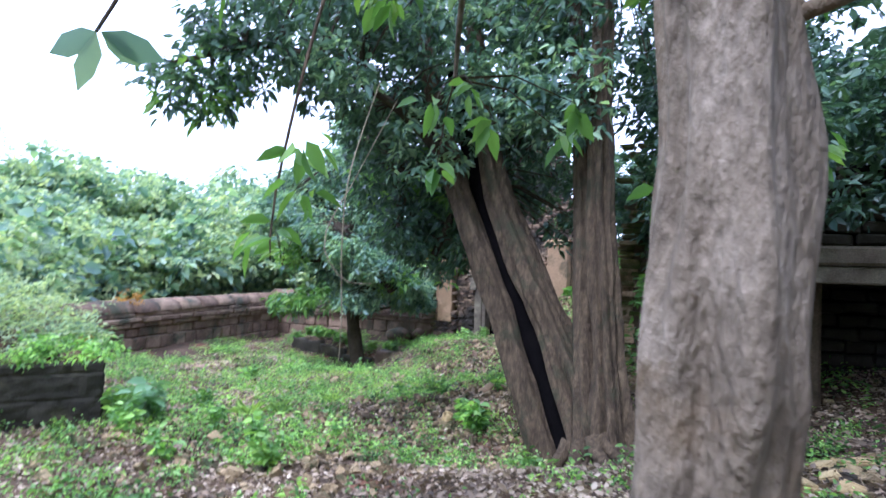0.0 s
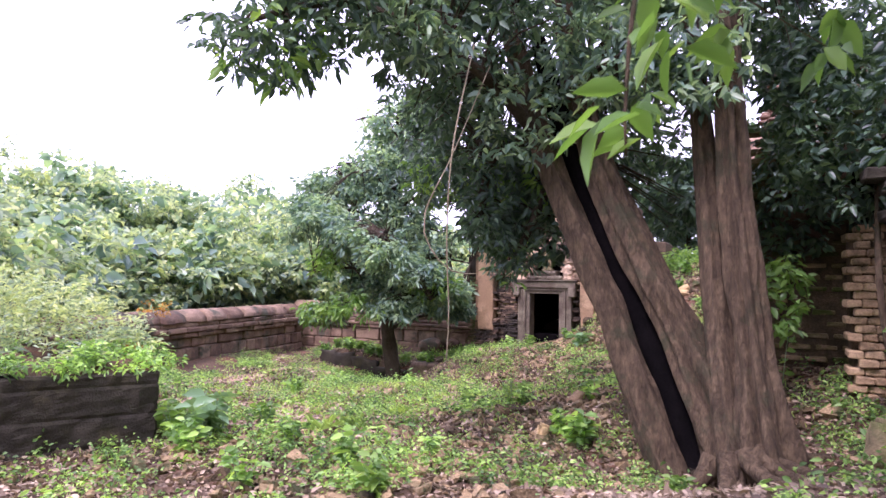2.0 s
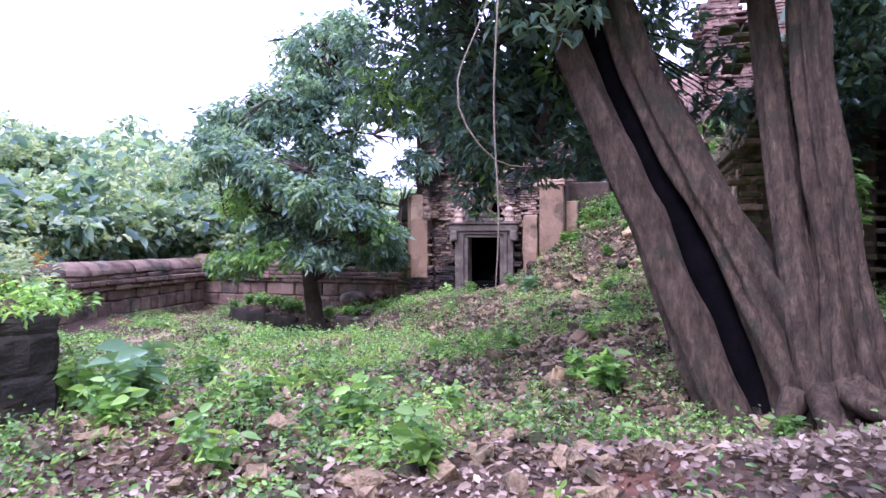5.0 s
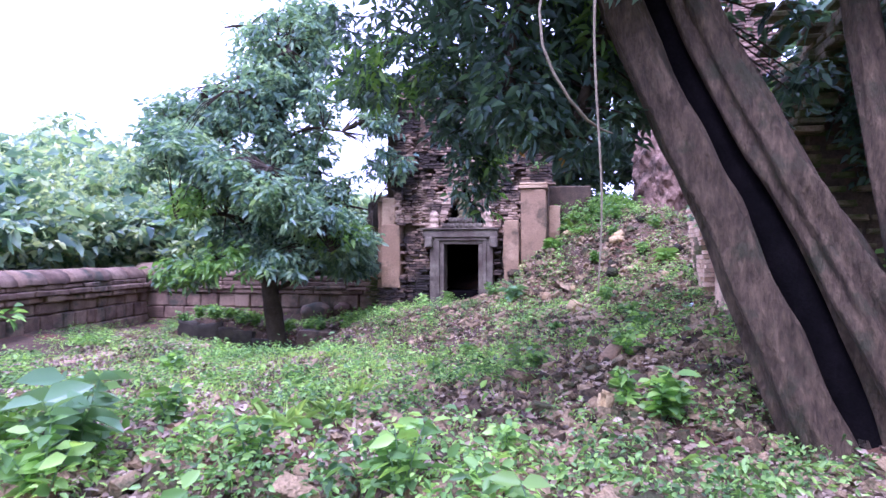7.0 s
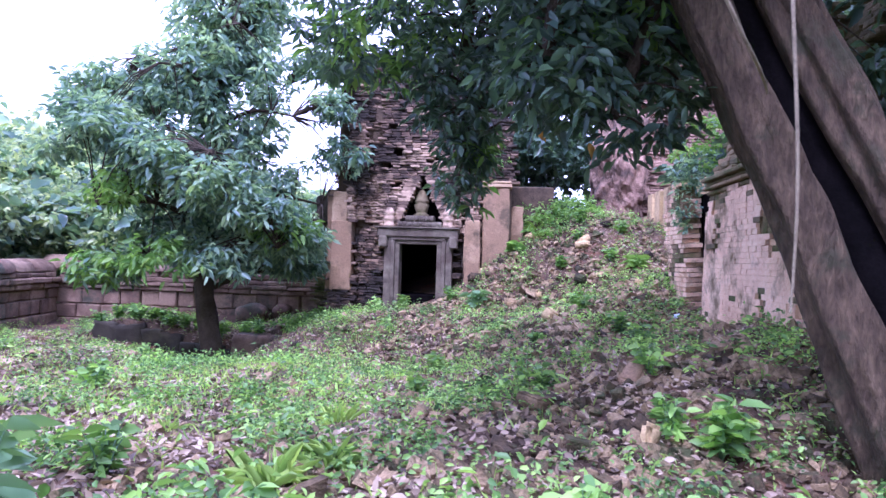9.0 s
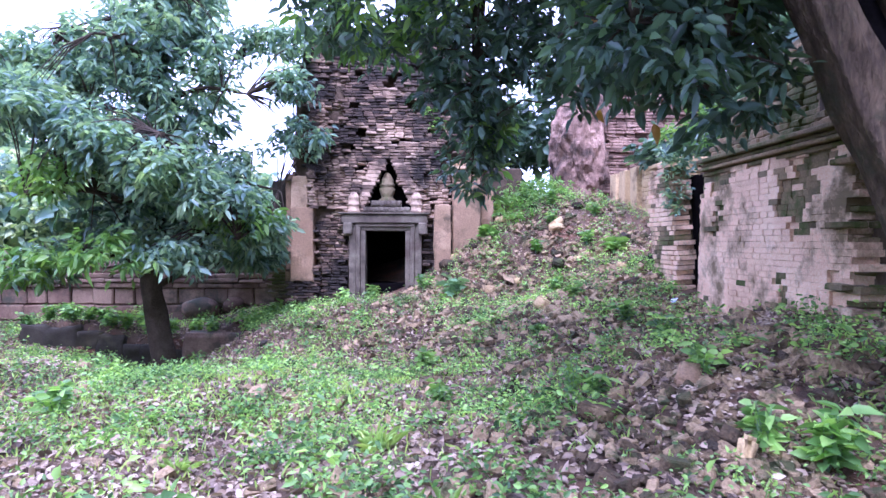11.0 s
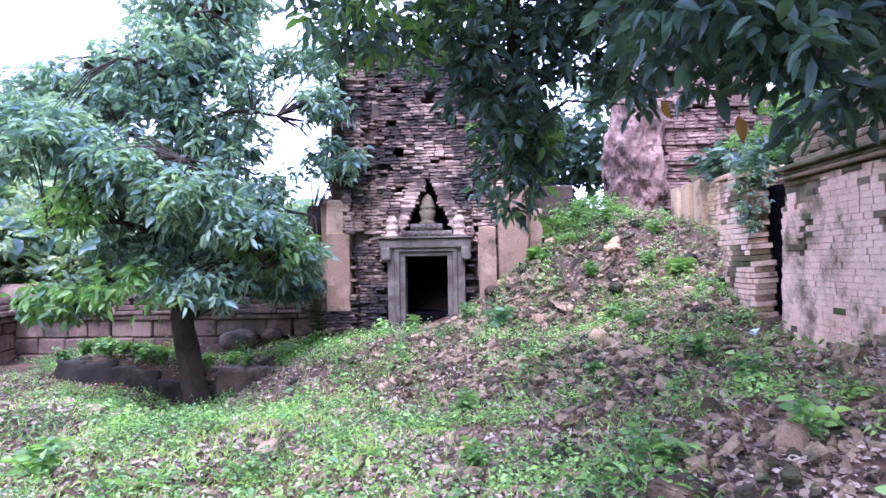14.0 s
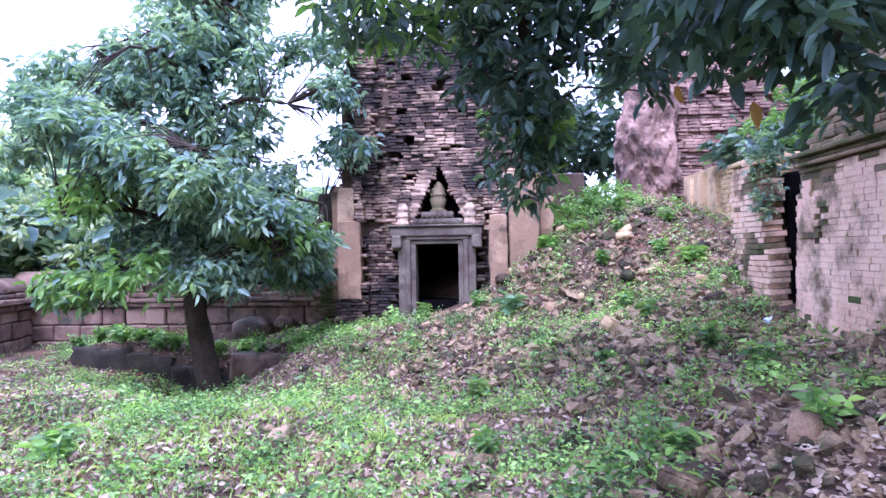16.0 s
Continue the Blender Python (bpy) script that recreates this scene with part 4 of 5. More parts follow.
BIG_LOBES = [
    (0.0, 10.9, 5.0, 2.4, 2.2, 2.2), (-1.8, 9.2, 4.4, 1.6, 1.3, 1.1), (-3.1, 8.6, 3.75, 0.75, 0.6, 0.65), (-0.6, 11.0, 2.9, 0.9, 0.8, 1.3), (-0.66, 10.75, 1.7, 0.42, 0.4, 0.65),
    (-0.25, 13.7, 2.8, 0.9, 0.9, 1.2), (-0.15, 14.0, 1.6, 0.4, 0.4, 0.65), (1.4, 12.6, 3.6, 1.5, 1.4, 1.3), (2.4, 9.8, 5.0, 1.6, 1.3, 1.8), (-1.2, 12.4, 3.9, 1.2, 1.2, 1.0),
    (-1.2, 14.3, 3.25, 1.3, 0.9, 0.9), (-0.3, 11.9, 2.5, 0.7, 0.5, 0.5), (0.2, 12.9, 2.6, 0.8, 0.6, 0.6), (1.6, 10.3, 2.2, 0.5, 0.4, 0.6), (0.9, 11.8, 6.5, 2.2, 2.0, 1.5), (-1.5, 11.5, 6.2, 2.0, 1.8, 1.4), (0.3, 12.2, 2.3, 0.6, 0.6, 0.7), (0.15, 10.9, 2.2, 0.5, 0.4, 0.55), (0.9, 11.6, 2.5, 0.7, 0.5, 0.6), (1.55, 9.3, 3.5, 0.5, 0.4, 0.5),
    (-0.25, 10.75, 1.35, 0.28, 0.25, 0.38), (0.1, 10.65, 1.6, 0.35, 0.28, 0.3), (-0.5, 10.9, 1.85, 0.42, 0.3, 0.3), (0.05, 11.3, 1.95, 0.5, 0.4, 0.4), (0.5, 10.9, 2.0, 0.4, 0.3, 0.4),
]
_, ends = crown_part(big, BT, BIG_LOBES, 5600, 9, 0.145, 0.25, MAT["leaf_dark"], "crown", 0.55, 0.42, 0.35)
limb_pts = np.array([np.array(a) * (1 - t) + np.array(b) * t for p in BOUGHS for a, b in zip(p, p[1:]) for t in (0, 0.33, 0.66, 1)])
twigs(big, BT, ends[::4], limb_pts, MAT["darkbark"])
crown_part(big, BT, [(-0.1, 13.9, 1.5, 0.4, 0.4, 0.5), (-1.2, 14.2, 3.1, 1.2, 0.8, 0.5), (-3.0, 8.6, 3.5, 0.6, 0.5, 0.5), (0.0, 11.0, 2.6, 0.8, 0.6, 0.7)], 170, 7, 0.17, 0.24, MAT["leaf_light"], "young_leaves", 0.5)
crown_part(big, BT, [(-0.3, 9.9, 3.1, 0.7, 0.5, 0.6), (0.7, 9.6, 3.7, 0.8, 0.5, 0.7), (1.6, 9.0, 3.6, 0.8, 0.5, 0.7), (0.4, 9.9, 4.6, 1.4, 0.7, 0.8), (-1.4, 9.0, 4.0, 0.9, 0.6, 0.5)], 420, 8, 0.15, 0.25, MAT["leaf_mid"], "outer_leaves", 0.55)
crown_part(big, BT, [(-0.7, 11.2, 2.0, 0.7, 0.6, 0.8), (0.2, 11.8, 2.6, 0.8, 0.6, 0.6)], 6, 1, 0.15, 0.2, MAT["dead"], "withered_leaves", 0.7)

# hanging vine by the leaning trunk
VO = (-1.24, 8.5, gz(-1.24, 8.5))
vine = tree("hanging_vine", "pale bare vine hanging beside the leaning trunk", VO[0] + 0.11, VO[1] - 0.26, VO[2], "vine")
tube("stem", rel([(-1.24, 8.5, 0.2), (-1.22, 8.5, 0.7), (-1.25, 8.52, 1.5), (-1.2, 8.6, 2.4), (-1.0, 9.4, 3.7)], VO), [0.004, 0.006, 0.007, 0.008, 0.009], MAT["vine"], vine, 8)
tube("loop", rel([(-0.95, 8.9, 1.1), (-1.2, 8.7, 1.12), (-1.42, 8.65, 1.35), (-1.48, 8.7, 1.7), (-1.2, 9.0, 2.4), (-0.8, 9.8, 3.6)], VO), [0.004, 0.008, 0.008, 0.007, 0.006, 0.006], MAT["vine"], vine, 8)

# the small round-headed tree in the hollow
SX, SY = -3.09, 22.2
ST = (SX, SY, gz(SX, SY))
small = tree("small_tree", "small leafy tree with a dark trunk standing in a hollow", *ST)
tube("trunk", [(0.06, 0, -0.2), (0.0, 0, 0.3), (-0.22, 0.05, 1.6), (-0.3, 0.1, 2.6), (-0.2, 0.15, 5.0), (-0.1, 0.15, 9.2)], [0.38, 0.26, 0.22, 0.21, 0.14, 0.03], MAT["darkbark"], small, 16, 0.08, 0.25, 4)
tube("root", [(0.1, -0.1, 0.25), (0.35, -0.3, 0.02), (0.6, -0.45, -0.12)], [0.12, 0.08, 0.04], MAT["darkbark"], small, 8, 0, 0.2, 2)
SL = []
for k in range(18):
    a, h = k * 2.4 + 0.5, 2.0 + k * 0.37
    reach = 2.6 * (1 - max(0.0, h - 4.4) / 7.5)
    p = [(-0.27, 0.1, h), (-0.27 + math.cos(a) * reach * 0.5, 0.1 + math.sin(a) * reach * 0.5, h + 0.45), (-0.27 + math.cos(a) * reach, 0.1 + math.sin(a) * reach, h + 0.3)]
    SL.append(p)
    tube("limb", p, [0.075, 0.045, 0.02], MAT["darkbark"], small, 7, 0, 0.1, k)
q = np.random.default_rng(21)
ST_LOBES = [(-0.2, 0.1, 3.3, 1.6, 1.5, 0.8), (-0.2, 0.1, 4.8, 2.2, 2.0, 1.4), (-0.1, 0.1, 6.8, 1.9, 1.8, 1.4), (0.0, 0.1, 8.4, 1.3, 1.2, 1.1)]
for k in range(46):
    a, h = k * 2.4, 2.7 + 6.8 * ((k * 0.618) % 1.0)
    reach = (2.5 if h < 6.0 else 2.5 - (h - 6.0) * 0.45) * q.uniform(0.75, 1.08)
    ST_LOBES.append((-0.2 - 0.45 * max(0.0, min(1.0, (5.5 - h) / 2.0)) + math.cos(a) * reach, 0.1 + math.sin(a) * reach, h, q.uniform(0.55, 0.95), q.uniform(0.55, 0.9), q.uniform(0.3, 0.5)))
ST_LOBES += [(-3.2, -0.4, 5.0, 0.55, 0.4, 0.25), (-2.2, -0.2, 2.6, 0.8, 0.7, 0.45), (0.2, -2.0, 2.8, 0.9, 0.6, 0.4), (2.7, -0.7, 5.4, 0.7, 0.6, 0.45), (2.5, -0.9, 6.4, 0.7, 0.6, 0.4), (2.2, -0.3, 7.4, 0.8, 0.7, 0.4), (-2.6, 0.6, 6.8, 0.8, 0.6, 0.4)]
_, ends = crown_part(small, (0, 0, 0), ST_LOBES, 6200, 9, 0.2, 0.34, MAT["leaf_mid"], "crown", 0.45, 0.38, 0.3)
small_pts = np.array([np.array(a) * (1 - t) + np.array(b) * t for p in SL for a, b in zip(p, p[1:]) for t in (0, 0.5, 1)])
twigs(small, (0, 0, 0), ends[::4], small_pts, MAT["darkbark"])
# inner leaves in a darker colour paint the shade within the crown
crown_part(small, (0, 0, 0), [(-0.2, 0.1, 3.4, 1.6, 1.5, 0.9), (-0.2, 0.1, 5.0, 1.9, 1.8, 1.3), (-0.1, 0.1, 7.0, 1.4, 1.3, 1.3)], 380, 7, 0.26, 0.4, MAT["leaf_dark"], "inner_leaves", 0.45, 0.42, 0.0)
crown_part(small, (0, 0, 0), [(-2.3, -0.5, 2.6, 0.7, 0.6, 0.4), (-0.9, -1.9, 2.8, 0.9, 0.5, 0.4), (1.2, -1.8, 3.5, 0.8, 0.5, 0.4), (-2.0, -1.4, 4.2, 0.7, 0.5, 0.4)], 190, 7, 0.21, 0.3, MAT["leaf_light"], "young_leaves", 0.5)

# pale grey trunk close to the start
GT = (1.03, 2.93, gz(1.03, 2.93))
GO = (1.17, 2.82, GT[2] + 0.15)
grey = tree("grey_tree", "pale grey fluted tree trunk with lichen-stained bark", *GT)
tube("trunk", rel([(1.1, 2.82, GO[2] - 0.35), (1.13, 2.82, GO[2] + 0.05), (1.17, 2.82, 0.9), (1.2, 2.84, 2.2), (1.2, 2.9, 4.2), (1.3, 3.0, 6.5)], GO), [0.3, 0.25, 0.222, 0.216, 0.18, 0.12], MAT["greybark"], grey, 96, 0.12, 0.5, 2)
tube("branch_stub", rel([(1.35, 2.75, 2.25), (1.62, 2.62, 2.33)], GO), [0.03, 0.012], MAT["greybark"], grey, 8)
G_LIMB = [[(1.2, 2.9, 4.2), (0.2, 3.6, 4.4), (-1.0, 4.2, 3.8), (-1.8, 4.6, 3.2)], [(1.2, 2.9, 4.0), (0.8, 4.2, 4.2), (0.4, 5.2, 3.7), (0.3, 5.6, 2.9)], [(1.25, 2.95, 4.6), (2.0, 4.0, 4.4), (2.3, 5.0, 3.4)]]
for k, p in enumerate(G_LIMB):
    tube("limb", rel(p, GO), [0.07, 0.05, 0.03, 0.015][:len(p)], MAT["greybark"], grey, 8, 0, 0.15, k)
_, ends = crown_part(grey, GO, [(0.2, 4.6, 3.9, 1.6, 1.1, 0.7), (-0.8, 4.3, 3.6, 0.9, 0.6, 0.5), (1.0, 4.6, 3.6, 0.9, 0.6, 0.6), (1.2, 3.2, 5.8, 2.4, 2.0, 1.2), (2.8, 5.0, 4.6, 1.4, 1.6, 0.9)], 800, 7, 0.18, 0.25, MAT["leaf_light"], "crown", 0.5, 0.45)
_, e2 = crown_part(grey, GO, [(-0.95, 3.3, 2.9, 0.3, 0.25, 0.2), (0.15, 5.4, 2.35, 0.22, 0.22, 0.35), (0.9, 5.2, 2.6, 0.5, 0.3, 0.4), (2.2, 5.2, 2.4, 0.6, 0.4, 0.5)], 30, 6, 0.19, 0.22, MAT["leaf_light"], "hanging_leaves", 0.8, 0.45)
g_pts = np.array([np.array(a) * (1 - t) + np.array(b) * t for p in G_LIMB for a, b in zip(p, p[1:]) for t in (0, 0.5, 1)])
twigs(grey, GO, np.concatenate([ends[::3], e2]), g_pts, MAT["bark"], "twig_tangle", 0.012)

# vines smothering the first ruin and the dark recess
ivy = tree("ivy", "dense dark creeper hanging over the ruined doorway and the walls", 3.8, 9.6, gz(3.8, 9.6), "creeper")
IO = (3.8, 9.6, gz(3.8, 9.6))
crown_part(ivy, IO, [(3.6, 9.6, 3.0, 1.1, 0.9, 1.3), (4.6, 8.4, 3.3, 1.3, 0.8, 0.9), (3.6, 10.9, 2.2, 0.6, 0.6, 0.9), (5.2, 7.6, 3.3, 0.9, 0.6, 0.7), (4.2, 10.5, 4.5, 1.5, 1.5, 1.2), (4.2, 7.55, 2.5, 1.0, 0.3, 0.6), (3.25, 7.85, 2.3, 0.35, 0.25, 0.55), (3.6, 7.6, 2.75, 0.5, 0.3, 0.4), (3.5, 8.8, 2.6, 0.3, 0.25, 0.35), (5.2, 7.0, 2.4, 0.8, 0.3, 0.5)], 2400, 8, 0.13, 0.22, MAT["leaf_dark"], "leaves", 0.5, 0.5, 0.6)
crown_part(ivy, IO, [(2.9, 9.9, 0.9, 0.25, 0.3, 0.5), (3.4, 8.4, 0.3, 0.2, 0.2, 0.4)], 60, 6, 0.13, 0.2, MAT["leaf_light"], "bright_leaves", 0.4, 0.5)
tube("stem", rel([(3.5, 8.7, IO[2] - 0.1), (3.42, 8.9, 0.9), (3.6, 9.2, 2.2), (3.9, 9.5, 3.2)], IO), [0.04, 0.035, 0.03, 0.02], MAT["bark"], ivy, 8, 0, 0.2)
tube("stem", rel([(3.36, 7.8, gz(3.36, 7.8) - 0.05), (3.3, 7.75, 0.8), (3.5, 7.9, 1.9), (3.8, 8.2, 2.9)], IO), [0.05, 0.045, 0.04, 0.02], MAT["bark"], ivy, 8, 0, 0.2)

# creepers on the pale wall and on the tower
for nm, lab, o, lobes, n, mt in (
    ("wall_creeper", "small green creeper hanging in the wall crack", (4.45, 15.4, gz(4.45, 15.4)), [(4.55, 15.5, 1.25, 0.25, 0.25, 0.35), (4.6, 15.6, 1.9, 0.4, 0.3, 0.4)], 70, "leaf_mid"),
    ("roof_weeds", "bright weeds growing on the broken wall top", (4.6, 14.5, 1.8), [(4.9, 15.3, 2.5, 0.7, 0.7, 0.5), (4.4, 13.2, 2.6, 0.5, 0.6, 0.3), (4.6, 13.9, 2.1, 0.4, 0.4, 0.3)], 150, "leaf_light"),
    ("tower_weeds", "thin weeds rooted in the tower's brick shoulder", (3.3, 20.6, 2.4), [(3.35, 20.7, 2.9, 0.35, 0.35, 0.5), (-0.2, 22.0, 4.9, 0.4, 0.3, 0.4), (2.6, 21.0, 3.2, 0.3, 0.3, 0.5)], 90, "leaf_plant"),
    ("mound_bush", "bright green bush on the rubble mound", (4.9, 21.0, gz(4.9, 21.0)), [(4.8, 21.0, 1.5, 0.9, 0.7, 0.4), (5.6, 21.0, 1.8, 0.8, 0.6, 0.4), (4.4, 20.2, 1.1, 0.5, 0.4, 0.22)], 300, "leaf_light"),
    ("back_bush", "dark green bush between the tower and the wall", (-0.9, 26.6, gz(-0.9, 26.6)), [(-0.9, 26.6, 0.2, 1.2, 0.9, 1.0), (-0.2, 26.0, -0.3, 0.7, 0.6, 0.7), (-1.8, 27.6, 0.4, 1.2, 0.9, 1.2)], 600, "leaf_mid"),
    ("corner_bush", "yellow-green low bush at the tower's foot", (-1.1, 22.3, gz(-1.1, 22.3)), [(-1.15, 22.3, gz(-1.1, 22.3) + 0.2, 0.6, 0.4, 0.24), (-0.8, 22.5, gz(-0.8, 22.5) + 0.25, 0.35, 0.3, 0.2)], 130, "leaf_light")):
    p = tree(nm, lab, *o, "plant")
    crown_part(p, o, lobes, n, 7, 0.12, 0.16, MAT[mt], "leaves", 0.0, 0.4, 0.2)

# trees beyond the walls; the last six, out of view, are added to block light
FAR = [(-12.5, 27, 2.9, 3.4), (-14.5, 23, 4.0, 3.6), (-18, 29, 6.6, 4.4), (-13, 33, 5.2, 3.8), (-8.5, 34.5, 5.0, 3.8), (-4.5, 36, 4.6, 3.6), (-21, 22, 5.8, 4.0), (-26, 30, 9.0, 4.8), (-16, 38, 6.8, 4.6), (-12.5, 19, 2.4, 2.4), (-13, 15, 3.0, 2.6), (-1, 34, 3.2, 3.2), (-9.6, 31, 2.6, 2.8), (-6, 32, 2.4, 2.6),
       (9, 31, 6.5, 3.4), (14, 27, 8.5, 4.0), (10.5, 18.0, 4.2, 2.6), (9.3, 15.0, 7.0, 2.7), (-2.6, 30.5, 1.9, 2.0), (17, 20, 8, 4), (7.5, 2.5, 7.0, 3.0), (6.0, -3.5, 8.0, 3.4), (0.5, -7.5, 8.0, 3.6), (-6.5, -5.0, 6.5, 3.4), (10.5, 9.5, 8.0, 3.2), (-12, 3, 5.0, 3.0)]
for k, (x, y, top, r) in enumerate(FAR):
    z = gz(x, y)
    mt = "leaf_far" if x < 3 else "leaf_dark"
    t_ = tree("woodland_tree", "leafy green woodland tree round the temple, some added out of view" if x < 3 else "tall dark woodland tree by the ruins, some added out of view", x, y, z)
    tagged(t_, group="trees round the temple")
    tube("trunk", [(0, 0, -0.2), (0.1, 0, top * 0.3), (0.2, 0.1, top * 0.75)], [0.22, 0.16, 0.06], MAT["darkbark"], t_, 9, 0.05, 0.15, k)
    q = np.random.default_rng(k)
    H = top - z
    lobes = [(x + q.normal() * r * 0.45, y + q.normal() * r * 0.4, z + H * q.uniform(0.32, 0.88), r * q.uniform(0.38, 0.62), r * q.uniform(0.38, 0.6), H * q.uniform(0.1, 0.19)) for _ in range(15)]
    lobes.append((x, y, z + H * 0.25, r * 0.9, r * 0.8, H * 0.25))
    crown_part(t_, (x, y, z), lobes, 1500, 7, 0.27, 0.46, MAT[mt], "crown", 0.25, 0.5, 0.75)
    # core of dark leaves; for x < 3 darker than the crown, as shade
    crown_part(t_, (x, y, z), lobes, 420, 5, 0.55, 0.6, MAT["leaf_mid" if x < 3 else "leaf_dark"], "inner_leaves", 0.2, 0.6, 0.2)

# ---- undergrowth, litter and rubble ----
def scatter(n, xr, yr, dense):
    x, y = rng.uniform(*xr, n), rng.uniform(*yr, n)
    d = np.array([dense(a, b) for a, b in zip(x, y)])
    k = rng.random(n) < d
    return x[k], y[k]


def surface_z(x, y):
    return ground_z(x, y) + np.array([relief(a, b) for a, b in zip(x, y)])


def clear(a, b):
    """0 where a wall or the walker's shoes stand."""
    p = Vector((a, b, 0)) - DOOR
    u, v = p.dot(U), p.dot(N)
    if -2.3 < u < 2.4 and v > -0.02:
        return 0.0
    q = Vector((a, b, 0)) - WALL
    u, v = q.dot(U), q.dot(N)
    if (u > 0.02 and -3.95 < v < 1.35) or (u > 1.0 and 1.3 < v < 9):
        return 0.0
    e = Vector((a, b, 0)) - CORNER
    if (e.dot(N) > -0.2 and e.dot(U) > -0.4) or e.x < 0.249 * e.y + 0.1:
        return 0.0
    return 1.0


DUST = (-6.4, 19.0)


def patch(a, b, s, k):
    return noise.noise(Vector((a * s, b * s, k)))


def greenness(a, b):
    """How green the ground is: a grassy floor in the middle, patches on the rubble slope."""
    g = 0.12 + 1.3 * patch(a, b, 0.75, 2.0) + 1.3 * patch(a, b, 2.1, 7.0) + 1.0 * patch(a, b, 4.6, 15.0)
    lawn = math.exp(-(((a + 2.9) / 2.4) ** 2 + ((b - 17.0) / 3.2) ** 2))
    left = math.exp(-(((a + 2.7) / 1.7) ** 2 + ((b - 9.0) / 2.4) ** 2))
    slope = math.exp(-(((a - 3.0) / 2.2) ** 2 + ((b - 18.4) / 2.6) ** 2)) + 1.6 * math.exp(-(((a - 5.2) / 1.7) ** 2 + ((b - 20.6) / 2.2) ** 2))
    bare = 0.6 * math.exp(-(((a - 0.4) / 1.0) ** 2 + ((b - 12.6) / 1.1) ** 2)) + math.exp(-(((a - 0.6) / 1.8) ** 2 + ((b - 7.0) / 2.0) ** 2)) + 0.8 * math.exp(-(((a + 3.2) / 0.8) ** 2 + ((b - 13.2) / 0.9) ** 2))
    return max(0.0, min(1.0, g + 0.36 * lawn + 0.42 * left + 0.3 * slope - 0.45 * bare - 1.5 * math.exp(-(((a - DUST[0]) / 1.0) ** 2 + ((b - DUST[1]) / 1.6) ** 2)))) * clear(a, b)


# grass
gx_, gy_ = scatter(70000, (-8, 3.5), (8.5, 27), lambda a, b: clear(a, b) * max(0.0, math.exp(-(((a + 2.6) / 2.6) ** 2 + ((b - 16.5) / 3.2) ** 2)) + 0.1 + 0.5 * patch(a, b, 0.8, 4.0)) * 0.9)
n = len(gx_)
gd = rng.normal(size=(n, 3)) * 0.45
gd[:, 2] = 1
gl = rng.uniform(0.06, 0.2, n)
v, f = leaves(np.stack([gx_, gy_, surface_z(gx_, gy_) - 0.01], 1), gd, gl, gl * 0.09, 0.2, 0.3)
tagged(arrays("grass", v, f, MAT["grass"]), "short bright green grass and weeds", "grass", kind="stuff")

# low broad-leaved plants
px_, py_ = scatter(80000, (-8.5, 7), (2.0, 27), lambda a, b: greenness(a, b) ** 1.3)
n = len(px_)
h = rng.uniform(0.03, 0.1, n) + 0.12 * np.clip([patch(a, b, 2.2, 21.0) for a, b in zip(px_, py_)], 0, 1)
cen = np.stack([px_, py_, surface_z(px_, py_) + h], 1)
v, f = sprays(cen, 6, 0.055, 0.13, 0.46, -0.15, 0.4)
tagged(arrays("undergrowth", v, f, MAT["leaf_plant"]), "low green seedlings and weeds over the rubble", "undergrowth", kind="stuff")
# taller leafy clumps in patches
kx, ky = scatter(12000, (-8.0, 6.5), (5.0, 26), lambda a, b: 0.55 * greenness(a, b) ** 2 * (1.0 if patch(a, b, 1.4, 33.0) > 0.05 else 0.12))
kh = rng.uniform(0.06, 0.22, len(kx))
v, f = sprays(np.stack([kx, ky, surface_z(kx, ky) + kh], 1), 11, 0.095, 0.17, 0.42, -0.1, 0.4)
tagged(arrays("weed_clumps", v, f, MAT["leaf_plant"]), "leafy knee-low clumps of green weeds", "weeds", kind="stuff")
# fallen leaves
lx, ly = scatter(175000, (-7.5, 6.5), (-1.5, 25), lambda a, b: clear(a, b) * (0.95 if b < 14 else 0.8) * (1.0 - 0.45 * greenness(a, b)) * (1.0 - 0.3 * math.exp(-(((a - 1.6) / 1.5) ** 2 + ((b - 8.3) / 1.6) ** 2))))
n = len(lx)
ld = rng.normal(size=(n, 3))
ld[:, 2] *= 0.25
ll = rng.uniform(0.03, 0.1, n)
v, f = leaves(np.stack([lx, ly, surface_z(lx, ly) + rng.uniform(0.004, 0.035, n)], 1), ld, ll, ll * 0.5, 0.25, -0.05)
tagged(arrays("leaf_litter", v, f, MAT["litter"]), "dry pale brown fallen leaves", "leaf litter", kind="stuff")


# rubble: the nearest as pieces of one heap, the rest joined
def chip(seed, flat):
    r = np.random.default_rng(seed)
    bm = bmesh.new()
    add_box(bm, -0.5, 0.5, -0.35, 0.35, -flat, flat, bevel=0.0, jitter=0.12, r=r)
    bmesh.ops.bevel(bm, geom=list(bm.edges), offset=0.06, segments=1, affect="EDGES")
    for q in bm.verts:
        q.co *= 1 + 0.12 * noise.noise(q.co * 3 + Vector((seed, 0, 0)))
    me = bpy.data.meshes.new("rubble_stone")
    bmesh.ops.recalc_face_normals(bm, faces=bm.faces)
    bm.to_mesh(me)
    bm.free()
    me.materials.append(MAT["stone"])
    return me


CHIPS = [chip(k, 0.2 + 0.04 * (k % 4)) for k in range(10)]
heap = empty("rubble_heap", Matrix.Translation((1.5, 14.0, gz(1.5, 14.0))), "heap of fallen bricks and stones spilling over the slope", "rubble")


